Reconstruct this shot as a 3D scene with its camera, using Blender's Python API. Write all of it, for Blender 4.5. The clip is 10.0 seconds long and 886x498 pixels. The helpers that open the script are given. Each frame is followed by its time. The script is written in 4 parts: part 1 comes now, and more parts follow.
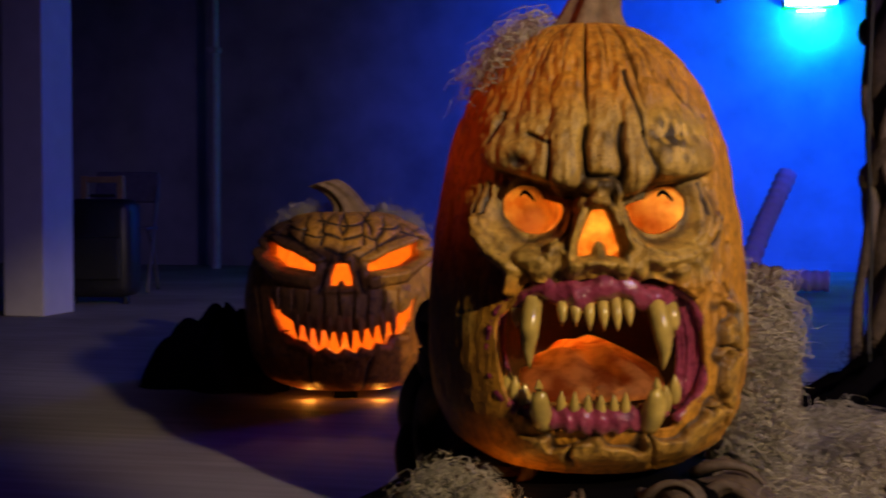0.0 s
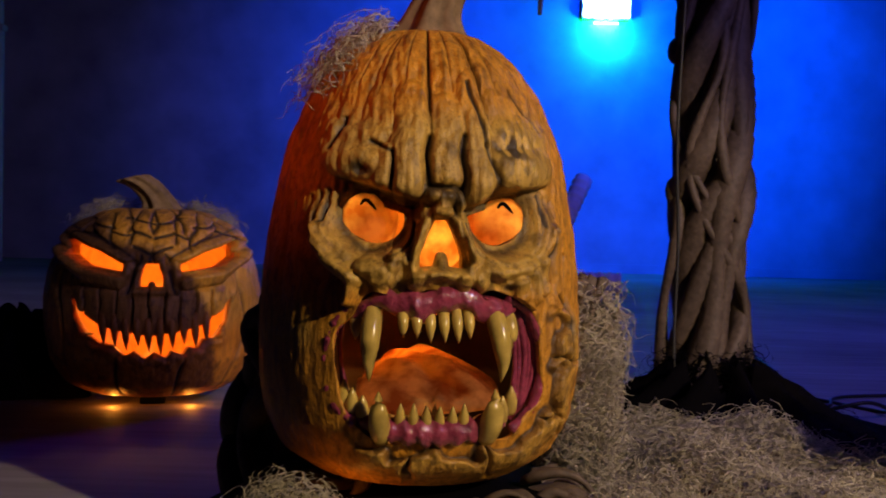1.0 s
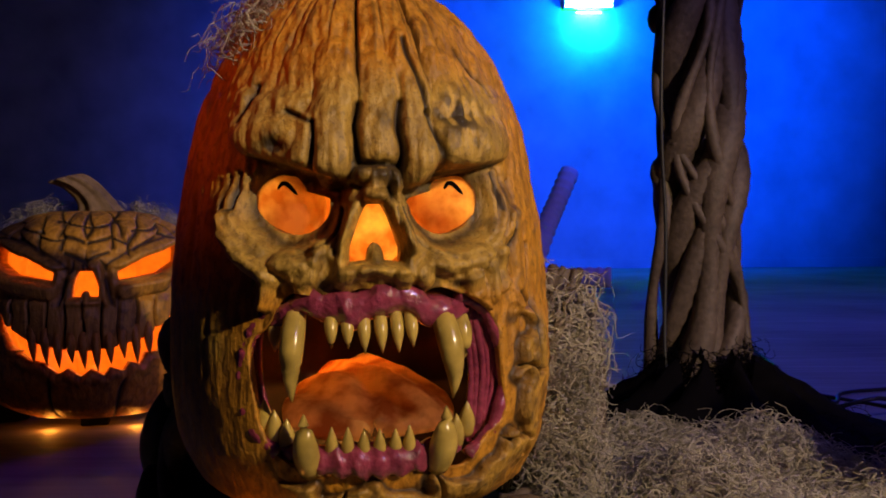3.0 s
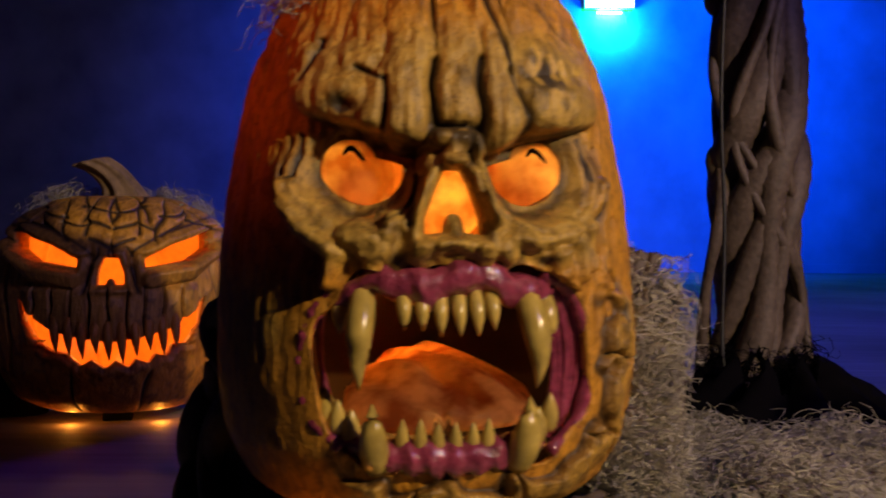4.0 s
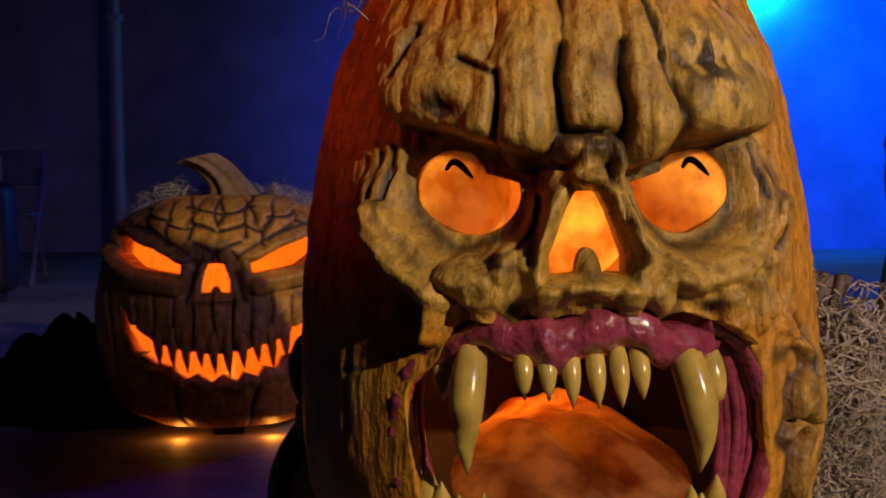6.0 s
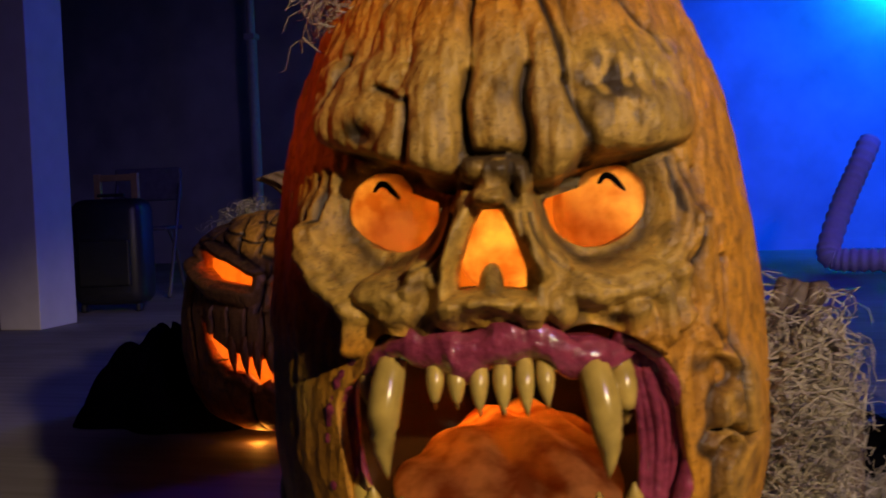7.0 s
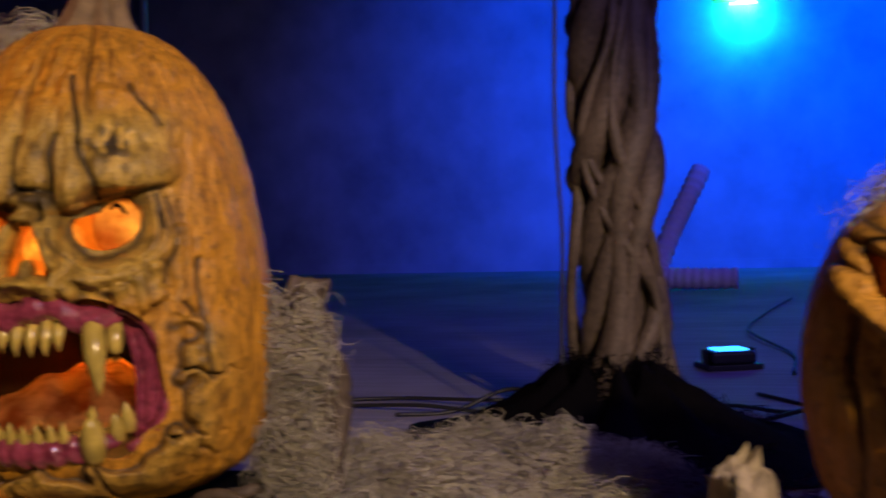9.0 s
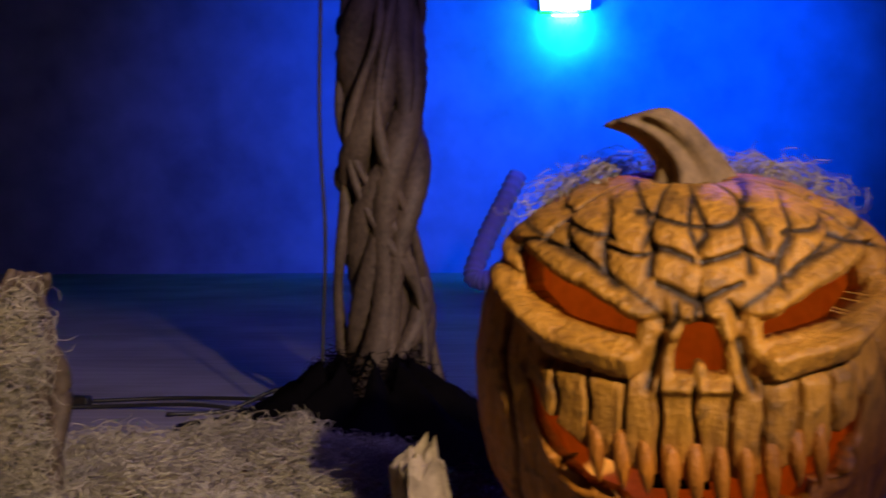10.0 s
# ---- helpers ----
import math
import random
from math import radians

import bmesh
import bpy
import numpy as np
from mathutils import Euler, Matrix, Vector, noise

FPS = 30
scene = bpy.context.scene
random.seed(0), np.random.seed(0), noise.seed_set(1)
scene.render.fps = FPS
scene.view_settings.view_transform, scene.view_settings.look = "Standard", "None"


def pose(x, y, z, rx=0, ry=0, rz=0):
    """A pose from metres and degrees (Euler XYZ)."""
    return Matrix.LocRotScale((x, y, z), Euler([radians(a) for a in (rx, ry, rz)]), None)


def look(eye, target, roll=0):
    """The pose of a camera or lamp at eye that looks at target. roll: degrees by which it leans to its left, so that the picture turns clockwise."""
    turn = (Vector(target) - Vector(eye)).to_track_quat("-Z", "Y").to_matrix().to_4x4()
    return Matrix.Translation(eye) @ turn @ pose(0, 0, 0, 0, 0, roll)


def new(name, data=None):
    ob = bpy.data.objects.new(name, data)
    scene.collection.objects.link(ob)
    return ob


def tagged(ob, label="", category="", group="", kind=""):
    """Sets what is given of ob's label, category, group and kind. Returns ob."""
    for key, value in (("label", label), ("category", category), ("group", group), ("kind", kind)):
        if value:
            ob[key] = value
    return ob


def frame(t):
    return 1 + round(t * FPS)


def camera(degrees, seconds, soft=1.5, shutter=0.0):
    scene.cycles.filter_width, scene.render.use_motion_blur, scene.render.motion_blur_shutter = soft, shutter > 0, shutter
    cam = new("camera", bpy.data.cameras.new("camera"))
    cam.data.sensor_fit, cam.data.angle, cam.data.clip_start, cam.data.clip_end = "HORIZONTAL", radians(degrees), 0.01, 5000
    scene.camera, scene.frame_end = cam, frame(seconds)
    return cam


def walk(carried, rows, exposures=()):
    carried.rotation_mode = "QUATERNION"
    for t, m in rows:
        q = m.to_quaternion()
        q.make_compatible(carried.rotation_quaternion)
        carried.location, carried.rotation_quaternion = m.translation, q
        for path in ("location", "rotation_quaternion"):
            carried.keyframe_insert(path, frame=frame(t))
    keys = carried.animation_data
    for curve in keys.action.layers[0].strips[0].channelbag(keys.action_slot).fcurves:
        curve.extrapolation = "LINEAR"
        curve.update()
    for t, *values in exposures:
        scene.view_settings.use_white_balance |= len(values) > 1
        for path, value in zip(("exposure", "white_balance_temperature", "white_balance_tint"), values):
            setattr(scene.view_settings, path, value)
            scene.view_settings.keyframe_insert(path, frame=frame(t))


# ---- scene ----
cam = camera(45.94, 10.0, 1.8, 0.5)
PATH = [
    (0, (0.0605, -1.7581, 0.5429), (-0.3170, 0.2049, 0.4785), 0.09),
    (0.5, (0.0463, -1.7577, 0.5453), (-0.1265, 0.2338, 0.4834), 0.94),
    (1, (-0.0077, -1.7297, 0.5613), (0.0012, 0.2692, 0.4935), 1.52),
    (1.5, (-0.0339, -1.7044, 0.5685), (0.0368, 0.2931, 0.4975), 0.86),
    (2, (0.0050, -1.6465, 0.5645), (0.0734, 0.3511, 0.4954), 0.41),
    (3.5, (0.0689, -1.3923, 0.5205), (0.0721, 0.6068, 0.4592), -0.23),
    (4, (-0.0185, -1.3412, 0.4993), (-0.0107, 0.6580, 0.4436), 0.36),
    (4.5, (-0.1466, -1.2807, 0.4797), (-0.0669, 0.7170, 0.4259), 0.59),
    (5, (-0.1013, -1.1786, 0.5098), (-0.0418, 0.8193, 0.4386), 0.63),
    (5.5, (-0.0747, -1.0875, 0.5389), (-0.1331, 0.9093, 0.4407), 0.55),
    (7, (0.1930, -1.1009, 0.5611), (-0.3373, 0.8253, 0.4687), -2.10),
    (7.5, (0.3023, -1.2191, 0.5787), (-0.2515, 0.7011, 0.4999), -0.81),
    (8, (0.4407, -1.3174, 0.6032), (-0.1419, 0.5909, 0.4659), 0.63),
    (8.5, (0.6130, -1.4479, 0.5735), (0.0980, 0.4820, 0.4733), -0.49),
    (9, (0.8333, -1.4897, 0.5474), (0.4216, 0.4666, 0.4893), -1.47),
    (9.5, (0.9449, -1.4828, 0.5318), (0.6935, 0.5003, 0.4705), -0.13),
    (10, (1.0273, -1.4897, 0.5371), (0.9076, 0.5059, 0.4790), -0.39),
]
walk(cam, [(t, look(eye, target, roll)) for t, eye, target, roll in PATH])

# ---- light ----
world = bpy.data.worlds.new("world")
scene.world = world
world.use_nodes = True
world.node_tree.nodes["Background"].inputs[0].default_value = (0.10, 0.06, 0.22, 1)
world.node_tree.nodes["Background"].inputs[1].default_value = 0.012
KEY_W, BLUE_FILL_W, BACK_W = 440.0, 48.0, 2900.0


def lamp(name, kind, watts, colour, m, size=0.1, spot=60, blend=0.5):
    data = bpy.data.lights.new(name, kind)
    data.energy, data.color = watts, colour
    if kind == "AREA":
        data.size = size
    else:
        data.shadow_soft_size = size
    if kind == "SPOT":
        data.spot_size, data.spot_blend = radians(spot), blend
    ob = new(name, data)
    ob.matrix_world = m
    return ob


# warm stage spot behind the camera, unseen blue flood and fill overhead, green glow at the exit sign
lamp("key_spot", "SPOT", KEY_W, (1.0, 0.74, 0.40), look((2.42, -2.70, 2.00), (0.42, 0.10, 0.50)), 0.05, 30, 0.45)
# flood hung overhead out of view in place of the floor light
lamp("blue_flood", "SPOT", BACK_W, (0.0, 0.055, 1.0), look((3.0, 4.6, 3.4), (1.8, 8.9, 2.1)), 0.12, 84, 1.0)
# added area lamp, lifts the dark with blue; no such fixture is known
lamp("blue_fill", "AREA", BLUE_FILL_W, (0.05, 0.02, 1.0), look((2.6, 4.6, 3.3), (0.3, 1.2, 0.0)), 0.9)
lamp("amber_side", "SPOT", 60, (1.0, 0.12, 0.006), look((-2.3, -0.9, 1.7), (-0.17, -0.05, 0.77)), 0.08, 15, 1.0)
lamp("violet_fill", "SPOT", 310, (0.44, 0.32, 1.0), look((3.2, -3.2, 3.2), (-0.4, 4.4, -0.4)), 0.45, 56, 0.8)
lamp("exit_glow", "POINT", 20, (0.0, 1.0, 0.03), pose(1.62, 8.74, 2.42), 0.06)


# ---- materials ----
def material(name):
    m = bpy.data.materials.new(name)
    m.use_nodes = True
    return m, m.node_tree.nodes, m.node_tree.links, m.node_tree.nodes["Principled BSDF"]


def plain(name, colour, rough=0.6, metal=0.0, spec=0.5, scale=30.0, vary=0.35, bump=0.3, relief=0.004, subsurface=0.0, emit=None, coat=0.0):
    """A surface with mottling at two scales and fine relief."""
    m, n, l, b = material(name)
    co = n.new("ShaderNodeTexCoord")
    big, fine = n.new("ShaderNodeTexNoise"), n.new("ShaderNodeTexNoise")
    big.inputs["Scale"].default_value, fine.inputs["Scale"].default_value = scale * 0.18, scale
    big.inputs["Detail"].default_value, fine.inputs["Detail"].default_value = 4, 6
    add = n.new("ShaderNodeMath")
    add.operation = "MULTIPLY_ADD"
    add.inputs[1].default_value = 0.5
    half = n.new("ShaderNodeMath")
    half.operation = "MULTIPLY"
    half.inputs[1].default_value = 0.5
    ramp = n.new("ShaderNodeValToRGB")
    ramp.color_ramp.elements[0].position, ramp.color_ramp.elements[1].position = 0.3, 0.7
    ramp.color_ramp.elements[0].color = (*[c * (1 - vary) for c in colour], 1)
    ramp.color_ramp.elements[1].color = (*[min(1, c * (1 + vary)) for c in colour], 1)
    for t in (big, fine):
        l.new(co.outputs["Object"], t.inputs["Vector"])
    l.new(fine.outputs["Fac"], half.inputs[0])
    l.new(big.outputs["Fac"], add.inputs[0])
    l.new(half.outputs[0], add.inputs[2])
    l.new(add.outputs[0], ramp.inputs[0])
    l.new(ramp.outputs[0], b.inputs["Base Color"])
    bu = n.new("ShaderNodeBump")
    bu.inputs["Strength"].default_value, bu.inputs["Distance"].default_value = bump, relief
    l.new(add.outputs[0], bu.inputs["Height"])
    l.new(bu.outputs[0], b.inputs["Normal"])
    b.inputs["Roughness"].default_value, b.inputs["Metallic"].default_value = rough, metal
    b.inputs["Coat Weight"].default_value, b.inputs["Specular IOR Level"].default_value = coat, spec
    if subsurface:
        b.inputs["Subsurface Weight"].default_value = subsurface
        b.inputs["Subsurface Radius"].default_value = (0.02, 0.008, 0.003)
    if emit:
        b.inputs["Emission Color"].default_value, b.inputs["Emission Strength"].default_value = (*emit[0], 1), emit[1]
    return m


def rind(name, orange, tan, grime=1.0):
    """Painted foam pumpkin: orange skin, bone-tan face, grooves washed dark, shade painted in recesses, fine wrinkles.
    """
    m, n, l, b = material(name)
    co = n.new("ShaderNodeTexCoord")
    stretch = n.new("ShaderNodeMapping")
    stretch.inputs["Scale"].default_value = (1, 1, 0.22)
    l.new(co.outputs["Object"], stretch.inputs[0])
    streak, blot, fine = (n.new("ShaderNodeTexNoise") for _ in range(3))
    for t, s, v in ((streak, 85, stretch.outputs[0]), (blot, 11, co.outputs["Object"]), (fine, 160, co.outputs["Object"])):
        t.inputs["Scale"].default_value, t.inputs["Detail"].default_value = s, 6
        l.new(v, t.inputs["Vector"])
    face, wash_shade = n.new("ShaderNodeAttribute"), n.new("ShaderNodeAttribute")
    face.attribute_name, wash_shade.attribute_name = "face", "wash_shade"

    def mix(kind, fac, a, c):
        x = n.new("ShaderNodeMix")
        x.data_type, x.blend_type = "RGBA", kind
        for s, v in ((x.inputs[0], fac), (x.inputs[6], a), (x.inputs[7], c)):
            if isinstance(v, (int, float)):
                s.default_value = v
            elif isinstance(v, tuple):
                s.default_value = (*v, 1)
            else:
                l.new(v, s)
        return x.outputs[2]

    def ramp(v, lo, hi, a=0.0, c=1.0):
        r = n.new("ShaderNodeMapRange")
        l.new(v, r.inputs[0])
        for i, x in enumerate((lo, hi, a, c)):
            r.inputs[i + 1].default_value = x
        return r.outputs[0]

    skin = mix("MIX", ramp(blot.outputs["Fac"], 0.35, 0.65), orange, tuple(c * 0.75 for c in orange))
    bone = mix("MIX", ramp(blot.outputs["Fac"], 0.4, 0.62), tan, (tan[0] * 0.74, tan[1] * 0.74, tan[2] * 0.8))
    col = mix("MIX", face.outputs["Fac"], skin, bone)
    col = mix("MULTIPLY", 0.5, col, mix("MIX", ramp(streak.outputs["Fac"], 0.36, 0.56), (0.34, 0.27, 0.2), (1, 1, 1)))
    speck, dirt = n.new("ShaderNodeTexNoise"), n.new("ShaderNodeTexNoise")
    for t, sc, dt in ((speck, 230, 3), (dirt, 38, 8)):
        t.inputs["Scale"].default_value, t.inputs["Detail"].default_value = sc, dt
        l.new(co.outputs["Object"], t.inputs["Vector"])
    col = mix("MULTIPLY", ramp(speck.outputs["Fac"], 0.56, 0.68, 0.0, 0.55 * grime), col, (0.32, 0.26, 0.2))
    col = mix("MULTIPLY", ramp(dirt.outputs["Fac"], 0.53, 0.68, 0.0, 0.55 * grime), col, (0.40, 0.34, 0.28))
    col = mix("MIX", ramp(wash_shade.outputs["Fac"], 0.0, 0.8, 0.0, 0.95), col, (0.022, 0.014, 0.009))
    l.new(col, b.inputs["Base Color"])
    bu = n.new("ShaderNodeBump")
    bu.inputs["Strength"].default_value, bu.inputs["Distance"].default_value = 0.85, 0.006
    h = n.new("ShaderNodeMath")
    h.operation = "MULTIPLY_ADD"
    h.inputs[1].default_value = 0.35
    l.new(fine.outputs["Fac"], h.inputs[0])
    l.new(streak.outputs["Fac"], h.inputs[2])
    l.new(h.outputs[0], bu.inputs["Height"])
    l.new(bu.outputs[0], b.inputs["Normal"])
    l.new(ramp(blot.outputs["Fac"], 0.3, 0.7, 0.42, 0.62), b.inputs["Roughness"])
    return m


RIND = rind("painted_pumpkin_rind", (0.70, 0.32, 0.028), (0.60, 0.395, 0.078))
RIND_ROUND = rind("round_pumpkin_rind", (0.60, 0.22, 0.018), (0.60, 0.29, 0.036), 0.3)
LINING = plain("orange_pumpkin_lining", (0.90, 0.45, 0.11), 0.8, scale=40, vary=0.25, subsurface=0.0)
STEM = plain("dry_stem", (0.20, 0.13, 0.065), 0.8, scale=60, vary=0.5, bump=0.6)
TOOTH = plain("stained_ivory", (0.52, 0.37, 0.085), 0.22, scale=45, vary=0.4, bump=0.1, coat=0.4)
GUM = plain("wet_purple_gum", (0.25, 0.040, 0.075), 0.12, scale=85, vary=0.6, bump=1.0, relief=0.010, coat=1.0)
PALATE = plain("shade_dark_throat", (0.022, 0.005, 0.003), 0.6, scale=30, vary=0.5, bump=0.6)
MOSS = plain("grey_spanish_moss", (0.40, 0.36, 0.28), 0.9, scale=14, vary=0.45, bump=0.0)
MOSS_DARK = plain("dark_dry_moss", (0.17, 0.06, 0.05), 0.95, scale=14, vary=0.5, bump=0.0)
BARK = plain("painted_root_bark", (0.094, 0.066, 0.046), 0.65, scale=70, vary=0.55, bump=0.8, relief=0.006)
BLACK = plain("black_cloth", (0.003, 0.0025, 0.0035), 0.95, spec=0.03, scale=40, vary=0.4)
CABLE = plain("black_rubber", (0.015, 0.015, 0.016), 0.5, scale=60)
PLASTIC = plain("dark_plastic", (0.018, 0.018, 0.022), 0.4, scale=30)
DRIFT = plain("grey_driftwood", (0.34, 0.27, 0.19), 0.8, scale=60, vary=0.5, bump=0.8, relief=0.008)
DUCT = plain("pale_duct_fabric", (0.86, 0.84, 0.86), 0.7, scale=25, vary=0.12)
# strong mottling stands in for the cloudy haze before the wall
WALL = plain("fog_mottled_grey_wall", (0.42, 0.40, 0.42), 0.85, scale=3, vary=0.34, bump=0.15)
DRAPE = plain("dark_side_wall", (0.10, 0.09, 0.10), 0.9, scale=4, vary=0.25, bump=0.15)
CEIL = plain("dark_ceiling", (0.05, 0.05, 0.055), 0.9, scale=5)
POST = plain("white_painted_post", (0.62, 0.60, 0.62), 0.6, scale=10, vary=0.1, bump=0.1)
PIPE = plain("grey_pipe", (0.50, 0.48, 0.46), 0.5, scale=20, vary=0.2)
WOOD = plain("pale_wood", (0.45, 0.28, 0.13), 0.6, scale=30, vary=0.3)
SIGN_RIM = plain("white_sign_case", (0.7, 0.72, 0.7), 0.5, scale=20, vary=0.1)
SIGN_LIT = plain("lit_sign_face", (0.8, 0.9, 0.85), 0.5, emit=((0.55, 1.0, 0.75), 14.0))
LENS = plain("blue_lens", (0.05, 0.2, 0.8), 0.2, emit=((0.02, 0.25, 1.0), 6.0))


def floor_material():
    m, n, l, b = material("pale_plank_floor")
    co = n.new("ShaderNodeTexCoord")
    turn = n.new("ShaderNodeMapping")
    turn.inputs["Rotation"].default_value = (0, 0, radians(24))
    turn.inputs["Scale"].default_value = (0.35, 5.0, 1)
    l.new(co.outputs["Object"], turn.inputs[0])
    grain, blot = n.new("ShaderNodeTexNoise"), n.new("ShaderNodeTexNoise")
    grain.inputs["Scale"].default_value, grain.inputs["Detail"].default_value = 6, 8
    blot.inputs["Scale"].default_value, blot.inputs["Detail"].default_value = 1.3, 5
    l.new(turn.outputs[0], grain.inputs["Vector"])
    l.new(co.outputs["Object"], blot.inputs["Vector"])
    mixer = n.new("ShaderNodeMath")
    mixer.operation = "MULTIPLY_ADD"
    mixer.inputs[1].default_value = 0.6
    l.new(grain.outputs["Fac"], mixer.inputs[0])
    l.new(blot.outputs["Fac"], mixer.inputs[2])
    ramp = n.new("ShaderNodeValToRGB")
    ramp.color_ramp.elements[0].position, ramp.color_ramp.elements[1].position = 0.5, 1.05
    ramp.color_ramp.elements[0].color, ramp.color_ramp.elements[1].color = (0.14, 0.122, 0.112, 1), (0.31, 0.285, 0.27, 1)
    l.new(mixer.outputs[0], ramp.inputs[0])
    l.new(ramp.outputs[0], b.inputs["Base Color"])
    b.inputs["Roughness"].default_value = 0.72
    b.inputs["Specular IOR Level"].default_value = 0.3
    bu = n.new("ShaderNodeBump")
    bu.inputs["Strength"].default_value, bu.inputs["Distance"].default_value = 0.15, 0.003
    l.new(grain.outputs["Fac"], bu.inputs["Height"])
    l.new(bu.outputs[0], b.inputs["Normal"])
    return m


FLOOR = floor_material()


def glowing_skin(name, colour, dark):
    """Thin translucent latex that shows the candle behind it, mottled."""
    m, n, l, b = material(name)
    co, no = n.new("ShaderNodeTexCoord"), n.new("ShaderNodeTexNoise")
    no.inputs["Scale"].default_value, no.inputs["Detail"].default_value = 26, 6
    l.new(co.outputs["Object"], no.inputs["Vector"])
    ramp = n.new("ShaderNodeValToRGB")
    ramp.color_ramp.elements[0].position, ramp.color_ramp.elements[1].position = 0.36, 0.6
    ramp.color_ramp.elements[0].color, ramp.color_ramp.elements[1].color = (*dark, 1), (*colour, 1)
    l.new(no.outputs["Fac"], ramp.inputs[0])
    tr, mx = n.new("ShaderNodeBsdfTranslucent"), n.new("ShaderNodeMixShader")
    l.new(ramp.outputs[0], tr.inputs[0])
    l.new(ramp.outputs[0], b.inputs["Base Color"])
    b.inputs["Roughness"].default_value = 0.45
    mx.inputs[0].default_value = 0.92
    l.new(b.outputs[0], mx.inputs[1])
    l.new(tr.outputs[0], mx.inputs[2])
    l.new(mx.outputs[0], n["Material Output"].inputs["Surface"])
    return m


EYEBALL = glowing_skin("glowing_eye_latex", (1.0, 0.84, 0.40), (0.62, 0.30, 0.08))
TONGUE = glowing_skin("glowing_tongue_latex", (0.95, 0.66, 0.32), (0.50, 0.20, 0.07))


# ---- builders ----
def mesh_from(name, verts, faces, smooth=True):
    me = bpy.data.meshes.new(name)
    me.from_pydata([tuple(v) for v in verts], [], [tuple(f) for f in faces])
    if smooth:
        me.polygons.foreach_set("use_smooth", [True] * len(me.polygons))
    me.update()
    return me


def attach(name, me, mat, parent=None, label=""):
    ob = new(name, me)
    me.materials.append(mat)
    if parent:
        ob.parent = parent
    if label:
        ob["label"] = label
    return ob


def part(name, bm, mat, parent=None, label="", smooth=False):
    me = bpy.data.meshes.new(name)
    bm.to_mesh(me)
    bm.free()
    if smooth:
        me.polygons.foreach_set("use_smooth", [True] * len(me.polygons))
    return attach(name, me, mat, parent, label)


def box(sx, sy, sz, at=(0, 0, 0), bevel=0.0, m=None):
    bm = bmesh.new()
    bmesh.ops.create_cube(bm, size=1)
    for v in bm.verts:
        v.co = Vector((v.co.x * sx + at[0], v.co.y * sy + at[1], v.co.z * sz + at[2]))
    if bevel:
        bmesh.ops.bevel(bm, geom=bm.edges[:], offset=bevel, segments=3, affect="EDGES", profile=0.5)
    if m:
        bmesh.ops.transform(bm, matrix=m, verts=bm.verts)
    return bm


def tube_data(path, radii, sides=8, squash=None):
    """Vertices and faces of a tube along path; radii: one number or one a point; closed ends."""
    p = np.asarray(path, float)
    k = len(p)
    r = np.full(k, radii) if np.isscalar(radii) else np.asarray(radii, float)
    t = np.gradient(p, axis=0)
    t /= np.linalg.norm(t, axis=1)[:, None] + 1e-9
    ref = np.array([0.0, 0, 1]) if abs(t[0, 2]) < 0.9 else np.array([1.0, 0, 0])
    u = np.cross(t, ref)
    u /= np.linalg.norm(u, axis=1)[:, None] + 1e-9
    w = np.cross(t, u)
    a = np.linspace(0, 2 * np.pi, sides, endpoint=False)
    ring = u[:, None] * np.cos(a)[None, :, None] + w[:, None] * np.sin(a)[None, :, None] * (squash or 1.0)
    v = (p[:, None] + ring * r[:, None, None]).reshape(-1, 3)
    f = []
    for i in range(k - 1):
        for j in range(sides):
            q = (j + 1) % sides
            f.append((i * sides + j, i * sides + q, (i + 1) * sides + q, (i + 1) * sides + j))
    f.append(tuple(range(sides))[::-1])
    f.append(tuple((k - 1) * sides + j for j in range(sides)))
    return v, f


def tube(name, path, radii, mat, parent=None, label="", sides=8, squash=None):
    v, f = tube_data(path, radii, sides, squash)
    return attach(name, mesh_from(name, v, f), mat, parent, label)


def smooth_path(points, k):
    """A soft curve through a few points (Catmull-Rom)."""
    p = np.asarray(points, float)
    q = np.vstack([2 * p[0] - p[1], p, 2 * p[-1] - p[-2]])
    out = []
    for s in np.linspace(0, len(p) - 1 - 1e-6, k):
        i = int(s)
        t = s - i
        a, b, c, d = q[i:i + 4]
        out.append(0.5 * (2 * b + (c - a) * t + (2 * a - 5 * b + 4 * c - d) * t * t + (3 * b - a - 3 * c + d) * t ** 3))
    return np.array(out)


